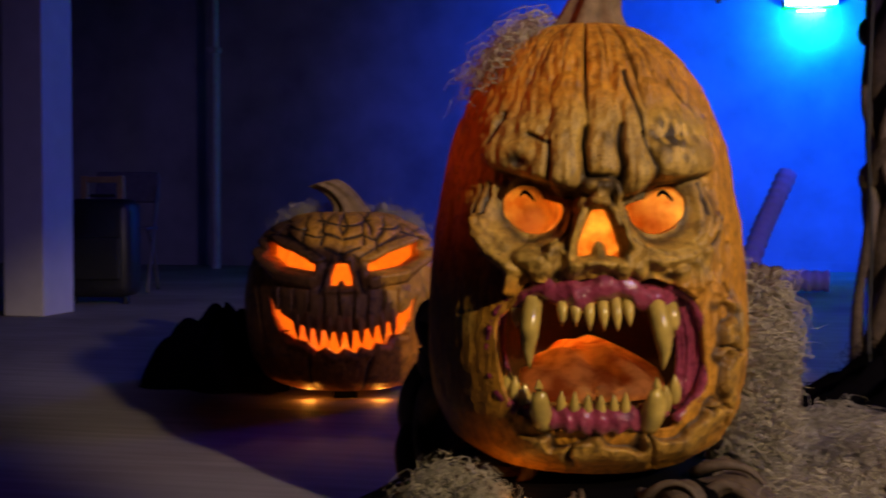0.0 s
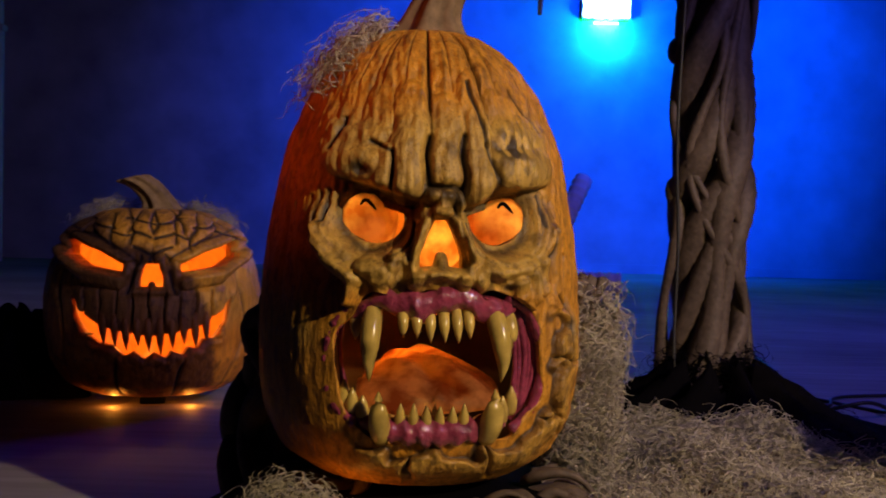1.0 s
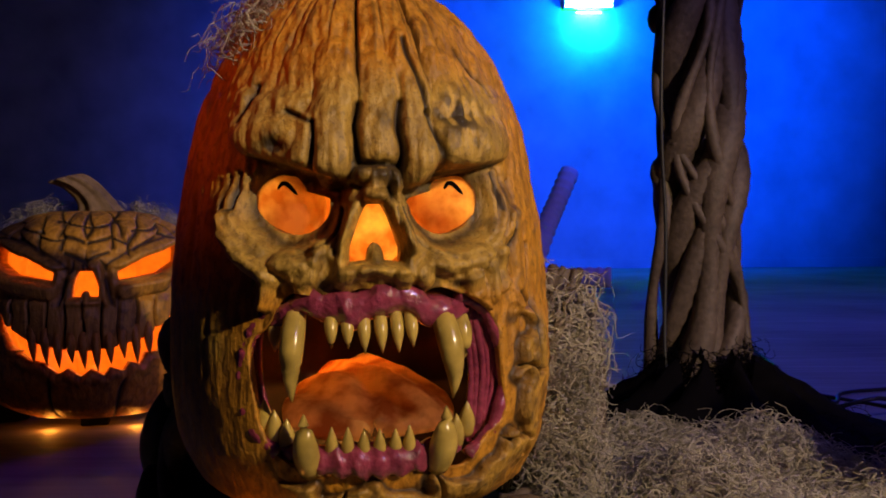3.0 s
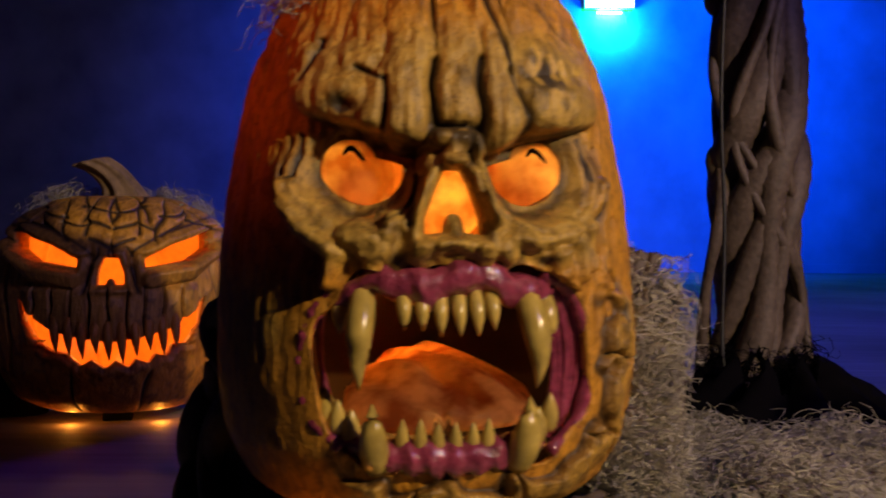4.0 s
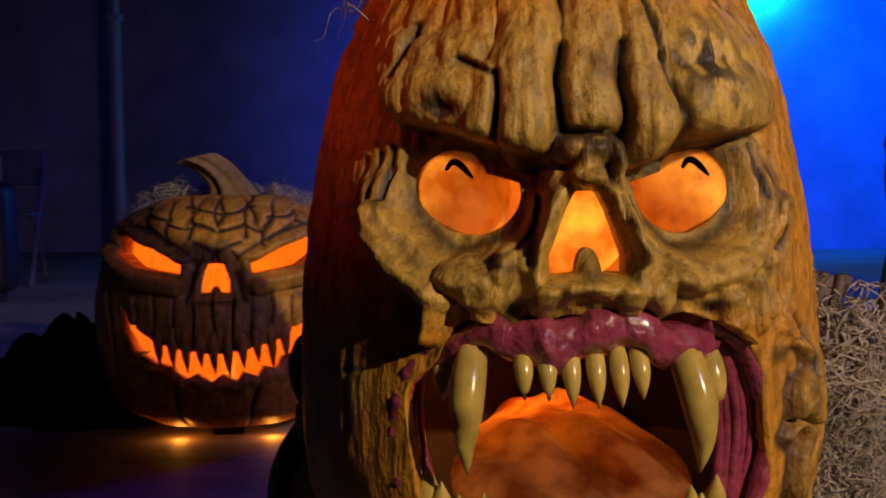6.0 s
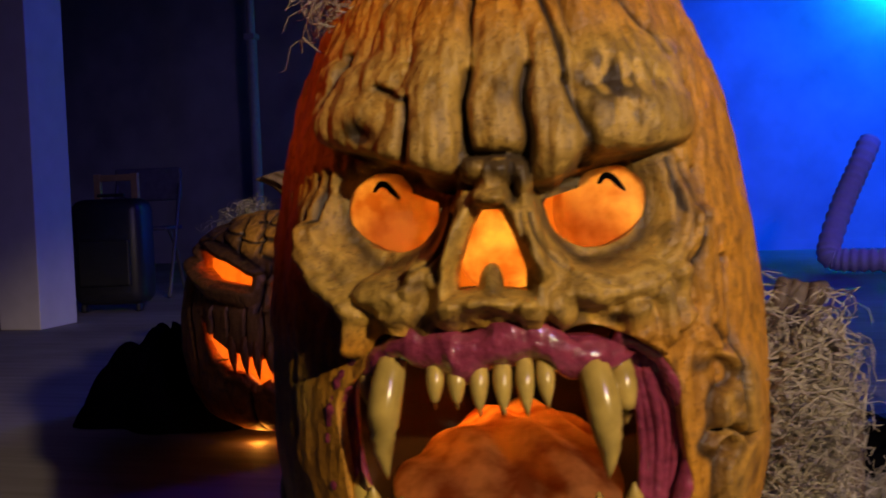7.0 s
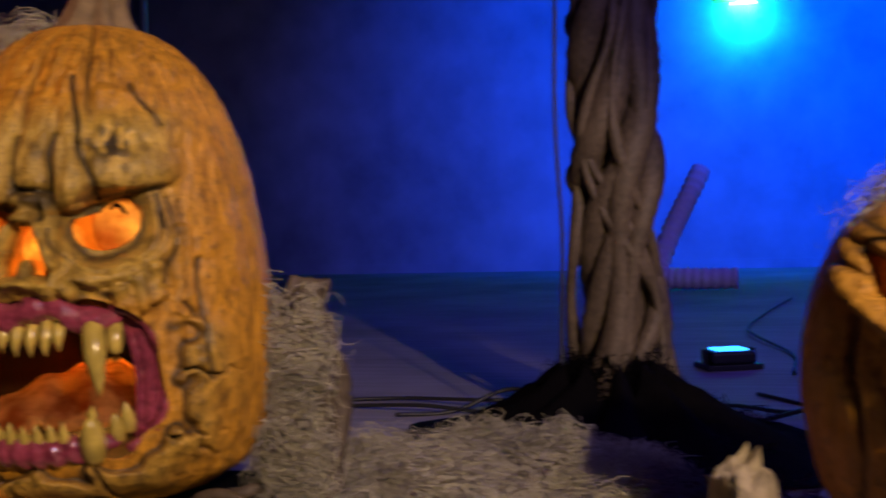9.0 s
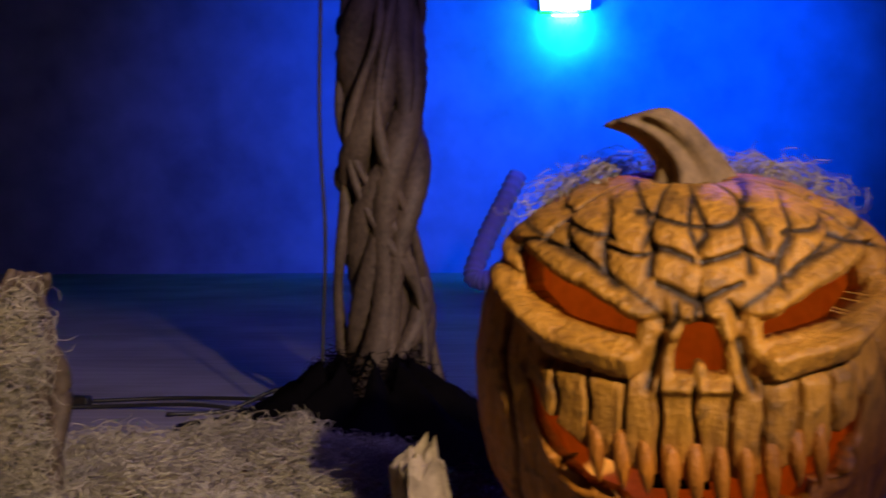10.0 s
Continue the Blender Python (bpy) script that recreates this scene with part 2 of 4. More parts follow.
def moss_data(rng, roots, out, length, curl, thick, segs=11):
    """Curly three-sided strands that start at roots and creep along out (one direction each)."""
    n = len(roots)
    L = length * rng.uniform(0.5, 1.3, n)
    d = out + rng.normal(0, 0.55, (n, 3))
    d /= np.linalg.norm(d, axis=1)[:, None]
    e1 = np.cross(d, rng.normal(0, 1, (n, 3)))
    e1 /= np.linalg.norm(e1, axis=1)[:, None]
    e2 = np.cross(d, e1)
    ph, w = rng.uniform(0, 6.28, n), rng.uniform(5, 13, n) * rng.choice([-1, 1], n)
    c = curl * rng.uniform(0.5, 1.5, n)
    s = np.linspace(0, 1, segs)
    pts = (roots[:, None] + d[:, None] * (L[:, None] * s)[:, :, None]
           + e1[:, None] * (c[:, None] * (np.cos(ph[:, None] + w[:, None] * s) - np.cos(ph)[:, None]))[:, :, None]
           + e2[:, None] * (c[:, None] * (np.sin(ph[:, None] + w[:, None] * s) - np.sin(ph)[:, None]))[:, :, None])
    pts[:, :, 2] -= (0.25 * L[:, None] * s ** 2)
    t = np.gradient(pts, axis=1)
    t /= np.linalg.norm(t, axis=2)[:, :, None] + 1e-9
    u = np.cross(t, e1[:, None] + 0.3)
    u /= np.linalg.norm(u, axis=2)[:, :, None] + 1e-9
    x = np.cross(t, u)
    r = thick * rng.uniform(0.6, 1.2, n)[:, None] * (1 - 0.6 * s)[None]
    v = np.stack([pts + (u * math.cos(a) + x * math.sin(a)) * r[:, :, None] for a in (0, 2.094, 4.189)], 2)
    base = (np.arange(n) * segs * 3)[:, None, None]
    i, j = np.arange(segs - 1)[None, :, None] * 3, np.arange(3)[None, None, :]
    q = (np.arange(3) + 1) % 3
    f = np.stack([base + i + j, base + i + q[None, None], base + i + 3 + q[None, None], base + i + 3 + j], -1).reshape(-1, 4)
    return v.reshape(-1, 3), f


def moss(name, seed, roots, out, length, curl, thick, mat, parent=None, label="", floor_at=None):
    rng = np.random.default_rng(seed)
    v, f = moss_data(rng, np.asarray(roots, float), np.asarray(out, float), length, curl, thick)
    if floor_at is not None:
        v[:, 2] = np.maximum(v[:, 2], floor_at)
    me = bpy.data.meshes.new(name)
    me.vertices.add(len(v))
    me.vertices.foreach_set("co", v.ravel())
    me.loops.add(f.size)
    me.loops.foreach_set("vertex_index", f.ravel().astype(np.int32))
    me.polygons.add(len(f))
    me.polygons.foreach_set("loop_start", np.arange(0, f.size, 4, dtype=np.int32))
    me.polygons.foreach_set("use_smooth", [True] * len(f))
    me.update(calc_edges=True)
    return attach(name, me, mat, parent, label)


def sstep(x, a, b):
    t = np.clip((x - a) / (b - a), 0, 1)
    return t * t * (3 - 2 * t)


def bump(x, z, cx, cz, rx, rz, turn=0.0, p=2.0):
    c, s = math.cos(turn), math.sin(turn)
    dx, dz = x - cx, z - cz
    q = (np.abs((c * dx + s * dz) / rx) ** p + np.abs((-s * dx + c * dz) / rz) ** p)
    return np.exp(-q)


def capsule(x, z, ax, az, bx, bz, r):
    """Soft ridge of half-width r from a to b."""
    px, pz, dx, dz = x - ax, z - az, bx - ax, bz - az
    t = np.clip((px * dx + pz * dz) / (dx * dx + dz * dz), 0, 1)
    d = np.hypot(px - t * dx, pz - t * dz)
    return np.exp(-(d / r) ** 2)


def polygon_sdf(x, z, poly):
    """Signed distance to a closed outline: negative inside."""
    d = np.full(x.shape, 1e9)
    inside = np.zeros(x.shape, bool)
    k = len(poly)
    for i in range(k):
        (ax, az), (bx, bz) = poly[i], poly[(i + 1) % k]
        px, pz, ex, ez = x - ax, z - az, bx - ax, bz - az
        t = np.clip((px * ex + pz * ez) / (ex * ex + ez * ez), 0, 1)
        d = np.minimum(d, np.hypot(px - t * ex, pz - t * ez))
        cross = ((az > z) != (bz > z)) & (x < (bx - ax) * (z - az) / (bz - az + 1e-12) + ax)
        inside ^= cross
    return np.where(inside, -d, d)


def value_noise(x, y, z, scale, seed):
    out = np.empty(x.size)
    y = np.broadcast_to(y, x.shape)
    off = Vector((seed * 7.3, seed * 3.1, seed * 1.7))
    for i, (a, b, c) in enumerate(zip(x.ravel(), y.ravel(), z.ravel())):
        out[i] = noise.noise(Vector((a, b, c)) * scale + off)
    return out.reshape(x.shape)


def carved_body(name, profile, relief, holes, rind_mat, parent, label, thick=0.018, cols=360, rows=260, squash=1.0):
    """A hollow gourd: profile of (z, radius), relief(a, x, z, front) -> (depth, wash, face), holes(x, z) -> signed distance."""
    pz, pr = np.array(profile).T
    arc = np.concatenate([[0], np.cumsum(np.hypot(np.diff(pz), np.diff(pr)))])
    s = np.linspace(0, arc[-1], rows)
    z1, r1 = np.interp(s, arc, pz), np.interp(s, arc, pr)
    ker = np.hanning(23)
    ker /= ker.sum()
    r1 = np.convolve(np.pad(r1, 11, mode="reflect", reflect_type="odd"), ker, "valid")
    z1 = np.convolve(np.pad(z1, 11, mode="reflect", reflect_type="odd"), ker, "valid")
    r1 = np.maximum(r1, 0.004)
    u = np.linspace(-1, 1, cols, endpoint=False)
    a1 = np.pi * (0.62 * u + 0.38 * u ** 3)  # denser at the face
    A, Zg = np.meshgrid(a1, z1)
    R = np.repeat(r1[:, None], cols, 1)
    front = np.cos(A) > 0.05
    X = R * np.sin(A)
    d = np.where(front, holes(X, Zg), 1.0)
    inside = d < 0
    # pull the rim of each hole onto its outline
    eps = 1e-4
    gx = (holes(X + eps, Zg) - holes(X - eps, Zg)) / (2 * eps)
    gz = (holes(X, Zg + eps) - holes(X, Zg - eps)) / (2 * eps)
    rim = inside & (d > -0.012)
    dx, dz = np.where(rim, -d * gx / (gx * gx + gz * gz + 1e-6), 0), np.where(rim, -d * gz / (gx * gx + gz * gz + 1e-6), 0)
    A = A + dx / np.maximum(R * np.cos(A), 0.05)
    Zg = Zg + dz
    X = R * np.sin(A)
    depth, wash_shade, face = relief(A, X, Zg, np.where(front, np.clip(np.cos(A) * 3, 0, 1), 0))
    Rd = R + depth
    V = np.stack([Rd * np.sin(A), -Rd * np.cos(A) * squash, Zg], -1).reshape(-1, 3)
    i, j = np.meshgrid(np.arange(rows - 1), np.arange(cols), indexing="ij")
    q = (j + 1) % cols
    F = np.stack([i * cols + j, i * cols + q, (i + 1) * cols + q, (i + 1) * cols + j], -1).reshape(-1, 4)
    F = F[~inside.ravel()[F].all(1)]
    used = np.unique(F)
    back = np.full(len(V), -1)
    back[used] = np.arange(len(used))
    V, F = V[used], back[F]
    Ri = np.maximum(R + np.minimum(depth, 0) - thick, 0.002)
    Vi = np.stack([Ri * np.sin(A), -Ri * np.cos(A) * squash, np.clip(Zg, z1.min() + thick * 0.6, z1.max() - thick)], -1).reshape(-1, 3)[used]
    n = len(V)
    E = np.sort(np.concatenate([F[:, [0, 1]], F[:, [1, 2]], F[:, [2, 3]], F[:, [3, 0]]]), 1)
    D = np.concatenate([F[:, [0, 1]], F[:, [1, 2]], F[:, [2, 3]], F[:, [3, 0]]])
    _, first, count = np.unique(E, axis=0, return_index=True, return_counts=True)
    rims = D[first[count == 1]]
    rim_f = np.stack([rims[:, 1], rims[:, 0], rims[:, 0] + n, rims[:, 1] + n], -1)
    allf = np.concatenate([F, rim_f, F[:, ::-1] + n])
    me = mesh_from(name, np.concatenate([V, Vi]), allf.tolist())
    me.polygons.foreach_set("material_index", np.concatenate([np.zeros(len(F) + len(rim_f), np.int32), np.ones(len(F), np.int32)]))
    for key, val in (("wash_shade", wash_shade), ("face", face)):
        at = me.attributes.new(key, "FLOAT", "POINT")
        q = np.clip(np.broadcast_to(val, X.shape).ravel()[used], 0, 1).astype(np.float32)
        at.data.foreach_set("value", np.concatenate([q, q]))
    ob = attach(name, me, rind_mat, parent, label)
    me.materials.append(LINING)
    return ob


def fang(name, base, tip, r, bow, parent, label="", mat=None):
    """A curved tooth from base to tip; bow: how far its middle stands out."""
    b, t = np.array(base, float), np.array(tip, float)
    s = np.linspace(0, 1, 12)[:, None]
    p = b + (t - b) * s + np.array(bow)[None] * (4 * s * (1 - s))
    rad = r * (1 - s[:, 0] ** 2.2) * (0.82 + 0.35 * np.sin(s[:, 0] * 2.6)) + r * 0.06
    return tube(name, p, rad, mat or TOOTH, parent, label, sides=12)


def thing(name, at, label, category, group="", turn=(0, 0, 0)):
    ob = new(name)
    ob.empty_display_size = 0.1
    ob.matrix_world = pose(*at, *turn)
    return tagged(ob, label, category, group)


# ---- room ----
tagged(part("floor", box(16, 18, 0.2, (0, 2, -0.1)), FLOOR), "pale worn plank floor in blue stage light", "floor", kind="structure")
tagged(part("wall_north", box(16, 0.2, 3.8, (0, 9.0, 1.9)), WALL), "plain grey wall washed with deep blue light", "wall", kind="structure")
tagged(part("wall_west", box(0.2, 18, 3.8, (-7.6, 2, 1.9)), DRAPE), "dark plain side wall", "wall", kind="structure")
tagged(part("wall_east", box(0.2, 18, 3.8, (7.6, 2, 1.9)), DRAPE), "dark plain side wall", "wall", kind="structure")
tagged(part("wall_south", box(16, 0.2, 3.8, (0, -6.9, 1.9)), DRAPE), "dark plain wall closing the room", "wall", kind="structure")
tagged(part("ceiling", box(16, 18, 0.2, (0, 2, 3.9)), CEIL), "dark ceiling", "ceiling", kind="structure")
tagged(part("baseboard", box(15, 0.02, 0.09, (0, 8.887, 0.045)), WALL), "grey skirting along the wall", "baseboard", kind="structure")
tagged(part("column", box(0.235, 0.30, 3.8, (-3.19, 3.44, 1.9), 0.006), POST), "square white painted column in blue light", "column", kind="structure")

# ---- tall pumpkin ----
tall = thing("tall_pumpkin", (-0.037, 0.02, 0), "tall orange jack-o-lantern prop with a snarling fanged face, lit inside", "pumpkin", turn=(0, 0, 7))
TALL = [(0.135, 0.02), (0.13, 0.10), (0.145, 0.17), (0.18, 0.222), (0.24, 0.252), (0.31, 0.262), (0.39, 0.262), (0.46, 0.258), (0.53, 0.250), (0.62, 0.233),
        (0.68, 0.217), (0.74, 0.190), (0.79, 0.158), (0.825, 0.122), (0.85, 0.082), (0.858, 0.045), (0.852, 0.01)]


def mouth_tall(x, z):
    cx, cz, hx, hz, r = 0.012, 0.338, 0.156, 0.108, 0.075
    qx, qz = np.abs(x - cx - 0.12 * (z - cz) * 0.3) - hx + r, np.abs(z - cz) - hz + r
    return np.hypot(np.maximum(qx, 0), np.maximum(qz, 0)) + np.minimum(np.maximum(qx, qz), 0) - r + 0.006 * np.sin(x * 70 + z * 40)


def eye_tall(x, z, side):
    dx, dz = (x - side * 0.1), z - 0.551
    lid = (dz - 0.019 - 0.235 * (dx * side)) / math.hypot(1, 0.235)
    return np.maximum((np.hypot(dx / 0.046, dz / 0.036) - 1) * 0.036, lid)


def nose_tall(x, z):
    x = x - 0.002
    tri = np.maximum(np.abs(x) - 0.030 + 0.36 * np.maximum(z - 0.500, 0) + 6.0 * np.maximum(z - 0.530, 0) ** 2, np.maximum(z - 0.552, 0.487 - z - 0.12 * np.abs(x)))
    return np.maximum(tri, 0.010 - np.hypot(x, (z - 0.486) / 2.0))


def holes_tall(x, z):
    return np.minimum.reduce([mouth_tall(x, z), eye_tall(x, z, -1), eye_tall(x, z, 1), nose_tall(x, z)])


def roll(x, z, ax, az, bx, bz, r, h):
    """A rounded roll of flesh from a to b: a half-round ridge with hard creases at its sides."""
    px, pz, dx, dz = x - ax, z - az, bx - ax, bz - az
    t = np.clip((px * dx + pz * dz) / (dx * dx + dz * dz + 1e-9), 0, 1)
    q = np.hypot(px - t * dx, pz - t * dz) / r
    return h * np.sqrt(np.clip(1 - q * q, 0, 1))


def relief_tall(a, x, z, f):
    y = -np.cos(a) * 0.25
    n0, n1 = value_noise(x, y, z * 0.5, 14, 2), value_noise(x, y, z * 0.8, 34, 3)
    n2, n3 = value_noise(x, y, z * 0.8, 90, 5), value_noise(x, y, z * 0.16, 120, 8)
    # ribs that run down from the stem, lost under the face
    top = sstep(z, 0.66, 0.74)
    side = 1 - f * sstep(0.74 - z, 0, 0.06) * sstep(0.215 - np.abs(x), 0, 0.05)
    wob = a + 0.035 * np.sin(z * 9 + 4 * a) + 0.05 * n0
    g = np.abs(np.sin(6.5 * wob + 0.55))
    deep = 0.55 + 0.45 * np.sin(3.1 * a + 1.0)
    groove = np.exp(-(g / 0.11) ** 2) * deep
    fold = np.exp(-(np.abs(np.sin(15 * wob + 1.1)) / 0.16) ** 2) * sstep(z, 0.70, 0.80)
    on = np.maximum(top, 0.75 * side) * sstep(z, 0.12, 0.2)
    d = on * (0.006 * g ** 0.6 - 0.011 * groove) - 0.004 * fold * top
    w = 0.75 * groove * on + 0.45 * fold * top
    # fine lengthwise wrinkles
    d = d + 0.0022 * n3 * sstep(z, 0.56, 0.64) + 0.0010 * n3
    w = np.maximum(w, 0.35 * sstep(n3, 0.22, 0.5) * sstep(z, 0.60, 0.7))
    # brow: a mass over the eyes, divided into rolls
    low = np.where(x < 0, 0.574 + 0.29 * np.abs(x), 0.562 + 0.27 * x) + 0.016 * np.exp(-((x - 0.002) / 0.016) ** 2)
    mass = sstep(z, low - 0.010, low + 0.010) * sstep(0.75 - z, 0, 0.10) * sstep(0.185 - np.abs(x), 0, 0.05)
    xs = x + 0.0022 * np.sin(z * 70) + 0.003 * n1
    rolls = np.zeros_like(x)
    for ax, az, bx, bz, r, h in ((-0.036, 0.735, -0.050, 0.596, 0.026, 0.030), (0.009, 0.715, 0.010, 0.620, 0.026, 0.020), (0.048, 0.760, 0.058, 0.586, 0.0215, 0.026),
                                 (-0.068, 0.648, -0.081, 0.604, 0.0155, 0.028), (-0.132, 0.642, -0.102, 0.634, 0.034, 0.026), (-0.088, 0.676, -0.132, 0.664, 0.024, 0.020),
                                 (-0.150, 0.686, -0.150, 0.682, 0.014, 0.016), (-0.160, 0.664, -0.158, 0.658, 0.013, 0.014), (0.106, 0.628, 0.142, 0.634, 0.038, 0.026),
                                 (0.100, 0.680, 0.142, 0.676, 0.036, 0.018), (0.086, 0.730, 0.100, 0.690, 0.022, 0.012), (-0.080, 0.735, -0.078, 0.700, 0.018, 0.014)):
        rolls = np.maximum(rolls, roll(xs, z, ax, az, bx, bz, r, h))
    rolls = rolls * (0.85 - 0.50 * sstep(z, 0.64, 0.74))
    d = d + f * mass * 0.006 + f * rolls
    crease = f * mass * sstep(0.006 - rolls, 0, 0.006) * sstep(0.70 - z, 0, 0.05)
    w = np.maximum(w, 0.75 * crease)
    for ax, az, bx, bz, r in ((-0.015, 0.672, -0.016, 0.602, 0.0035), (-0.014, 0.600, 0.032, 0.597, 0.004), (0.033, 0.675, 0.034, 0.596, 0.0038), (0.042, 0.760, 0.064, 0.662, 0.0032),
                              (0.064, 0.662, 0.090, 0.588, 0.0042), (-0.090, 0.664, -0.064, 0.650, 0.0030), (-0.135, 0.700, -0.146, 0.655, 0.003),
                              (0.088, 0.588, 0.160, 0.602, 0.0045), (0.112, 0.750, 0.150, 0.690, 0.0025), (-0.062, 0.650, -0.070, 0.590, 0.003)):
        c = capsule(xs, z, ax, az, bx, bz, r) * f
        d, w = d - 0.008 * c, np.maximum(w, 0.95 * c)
    # recess under the brow, the brow's shadow darkened into its colour
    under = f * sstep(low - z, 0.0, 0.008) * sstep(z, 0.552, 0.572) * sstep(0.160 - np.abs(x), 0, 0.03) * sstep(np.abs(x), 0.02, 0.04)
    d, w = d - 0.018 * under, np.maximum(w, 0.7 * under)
    # eye sockets with folded rings below them
    for s in (-1, 1):
        q = np.hypot((x - s * 0.100) / 0.058, (z - 0.548) / 0.054)
        ang = np.arctan2(z - 0.548, s * (x - s * 0.1))
        q = q + 0.03 * np.sin(5 * ang + s) + 0.04 * n1
        low_eye = sstep(0.585 - z, 0, 0.03)
        d = d - f * 0.030 * np.exp(-(q / 0.92) ** 6)
        d = d + f * low_eye * (0.013 * np.exp(-((q - 1.28) / 0.22) ** 2) + 0.004 * np.exp(-((q - 1.03) / 0.05) ** 2))
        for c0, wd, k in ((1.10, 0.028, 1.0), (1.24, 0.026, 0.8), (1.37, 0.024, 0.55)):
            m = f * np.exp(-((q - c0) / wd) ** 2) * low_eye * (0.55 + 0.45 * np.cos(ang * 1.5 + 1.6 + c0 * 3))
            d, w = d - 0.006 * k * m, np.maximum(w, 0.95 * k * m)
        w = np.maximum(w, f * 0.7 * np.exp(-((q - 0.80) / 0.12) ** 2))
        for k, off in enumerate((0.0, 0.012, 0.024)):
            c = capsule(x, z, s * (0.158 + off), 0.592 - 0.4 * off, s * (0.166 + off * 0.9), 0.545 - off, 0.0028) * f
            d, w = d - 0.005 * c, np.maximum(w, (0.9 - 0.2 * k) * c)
    # hollows beside the nose with their shade painted in, nose bone with its knob
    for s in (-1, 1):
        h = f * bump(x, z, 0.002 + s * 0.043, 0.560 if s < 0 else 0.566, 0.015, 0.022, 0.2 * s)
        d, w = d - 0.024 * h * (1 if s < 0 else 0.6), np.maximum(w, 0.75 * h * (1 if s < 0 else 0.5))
    nd = nose_tall(x, z)
    d = d + f * 0.017 * np.exp(-((nd - 0.009) / 0.009) ** 2) * (z < 0.57)
    knob = np.maximum(roll(x, z, -0.010, 0.586, 0.018, 0.586, 0.013, 0.024), roll(x, z, 0.003, 0.585, 0.003, 0.566, 0.014, 0.024))
    ridge = np.maximum(roll(x, z, 0.026, 0.588, 0.036, 0.560, 0.008, 0.016), roll(x, z, 0.036, 0.560, 0.041, 0.500, 0.009, 0.014))
    d = d + f * np.maximum(knob, ridge)
    for ax, az, bx, bz, r in ((0.020, 0.590, 0.022, 0.560, 0.0042), (-0.036, 0.545, -0.042, 0.495, 0.005), (0.052, 0.556, 0.066, 0.548, 0.003)):
        c = capsule(x, z, ax, az, bx, bz, r) * f
        d, w = d - 0.010 * c, np.maximum(w, 0.9 * c)
    d = d + f * 0.014 * bump(x, z, 0.004, 0.470, 0.050, 0.016)
    # cheeks: bags, hanging folds that end in points over the gum, lumps beside the mouth
    flesh = np.zeros_like(x)
    for ax, az, bx, bz, r, h in ((-0.168, 0.535, -0.152, 0.492, 0.012, 0.016), (-0.152, 0.492, -0.118, 0.462, 0.013, 0.020), (-0.118, 0.462, -0.127, 0.432, 0.010, 0.018),
                                 (-0.100, 0.484, -0.076, 0.470, 0.018, 0.016), (-0.076, 0.478, -0.080, 0.446, 0.010, 0.014), (-0.062, 0.500, -0.062, 0.496, 0.009, 0.014),
                                 (-0.064, 0.484, -0.064, 0.482, 0.010, 0.015), (0.080, 0.486, 0.128, 0.488, 0.020, 0.013), (0.118, 0.462, 0.124, 0.440, 0.012, 0.018),
                                 (0.142, 0.474, 0.140, 0.436, 0.013, 0.018), (0.160, 0.490, 0.158, 0.450, 0.011, 0.014), (0.128, 0.436, 0.136, 0.424, 0.011, 0.016),
                                 (-0.030, 0.470, -0.034, 0.458, 0.010, 0.012), (0.030, 0.468, 0.034, 0.456, 0.010, 0.012), (0.058, 0.474, 0.062, 0.462, 0.012, 0.012),
                                 (0.182, 0.540, 0.192, 0.430, 0.012, 0.010)):
        flesh = np.maximum(flesh, roll(x + 0.004 * n1, z, ax, az, bx, bz, r, h))
    d = d + f * flesh
    cheek = f * sstep(z, 0.425, 0.45) * sstep(0.515 - z, 0, 0.03) * sstep(0.19 - np.abs(x), 0, 0.03)
    w = np.maximum(w, 0.55 * cheek * sstep(0.006 - flesh, 0, 0.006) * sstep(n1, -0.1, 0.25))
    w = np.maximum(w, 0.8 * f * bump(x, z, 0.104, 0.456, 0.009, 0.007))
    for ax, az, bx, bz, r in ((0.176, 0.530, 0.172, 0.470, 0.003), (0.204, 0.500, 0.212, 0.330, 0.003), (0.188, 0.440, 0.200, 0.420, 0.003), (-0.200, 0.42, -0.205, 0.34, 0.003), (-0.17, 0.40, -0.20, 0.392, 0.0025)):
        c = capsule(xs, z, ax, az, bx, bz, r) * f
        d, w = d - 0.007 * c, np.maximum(w, 0.85 * c)
    # torn lip, broken plates down the cheek and over the chin
    lip = mouth_tall(x, z)
    jag = 0.010 * np.sin(x * 95 + 1.3) * np.sin(z * 88 + 0.7) + 0.012 * n1
    torn = sstep(lip + jag, 0.020, 0.026) * np.exp(-(np.maximum(lip - 0.03, 0) / 0.030) ** 2) * f
    right = sstep(x, 0.10, 0.13) * sstep(0.43 - z, 0, 0.03)
    chin = sstep(0.250 - z, 0, 0.03) * sstep(0.19 - np.abs(x), 0, 0.04) * sstep(x, -0.13, -0.08)
    plate = torn * np.maximum(right, chin)
    d = d + 0.018 * plate
    seam = np.exp(-(np.abs(np.sin(np.where(z < 0.245, x * 26 + 0.9 + 5 * (z - 0.18), z * 33 + 6 * x) + 0.6 * n1)) / 0.10) ** 2)
    d, w = d - 0.020 * plate * seam, np.maximum(w, 0.95 * plate * seam)
    w = np.maximum(w, 0.8 * f * np.exp(-((lip + jag - 0.020) / 0.004) ** 2) * np.maximum(right, chin))
    d = d + 0.007 * f * np.exp(-((lip - 0.020 + jag) / 0.009) ** 2) * (1 - np.maximum(right, chin)) * sstep(z, 0.42, 0.44)
    w = np.maximum(w, 0.45 * plate * sstep(n2, 0.12, 0.3))
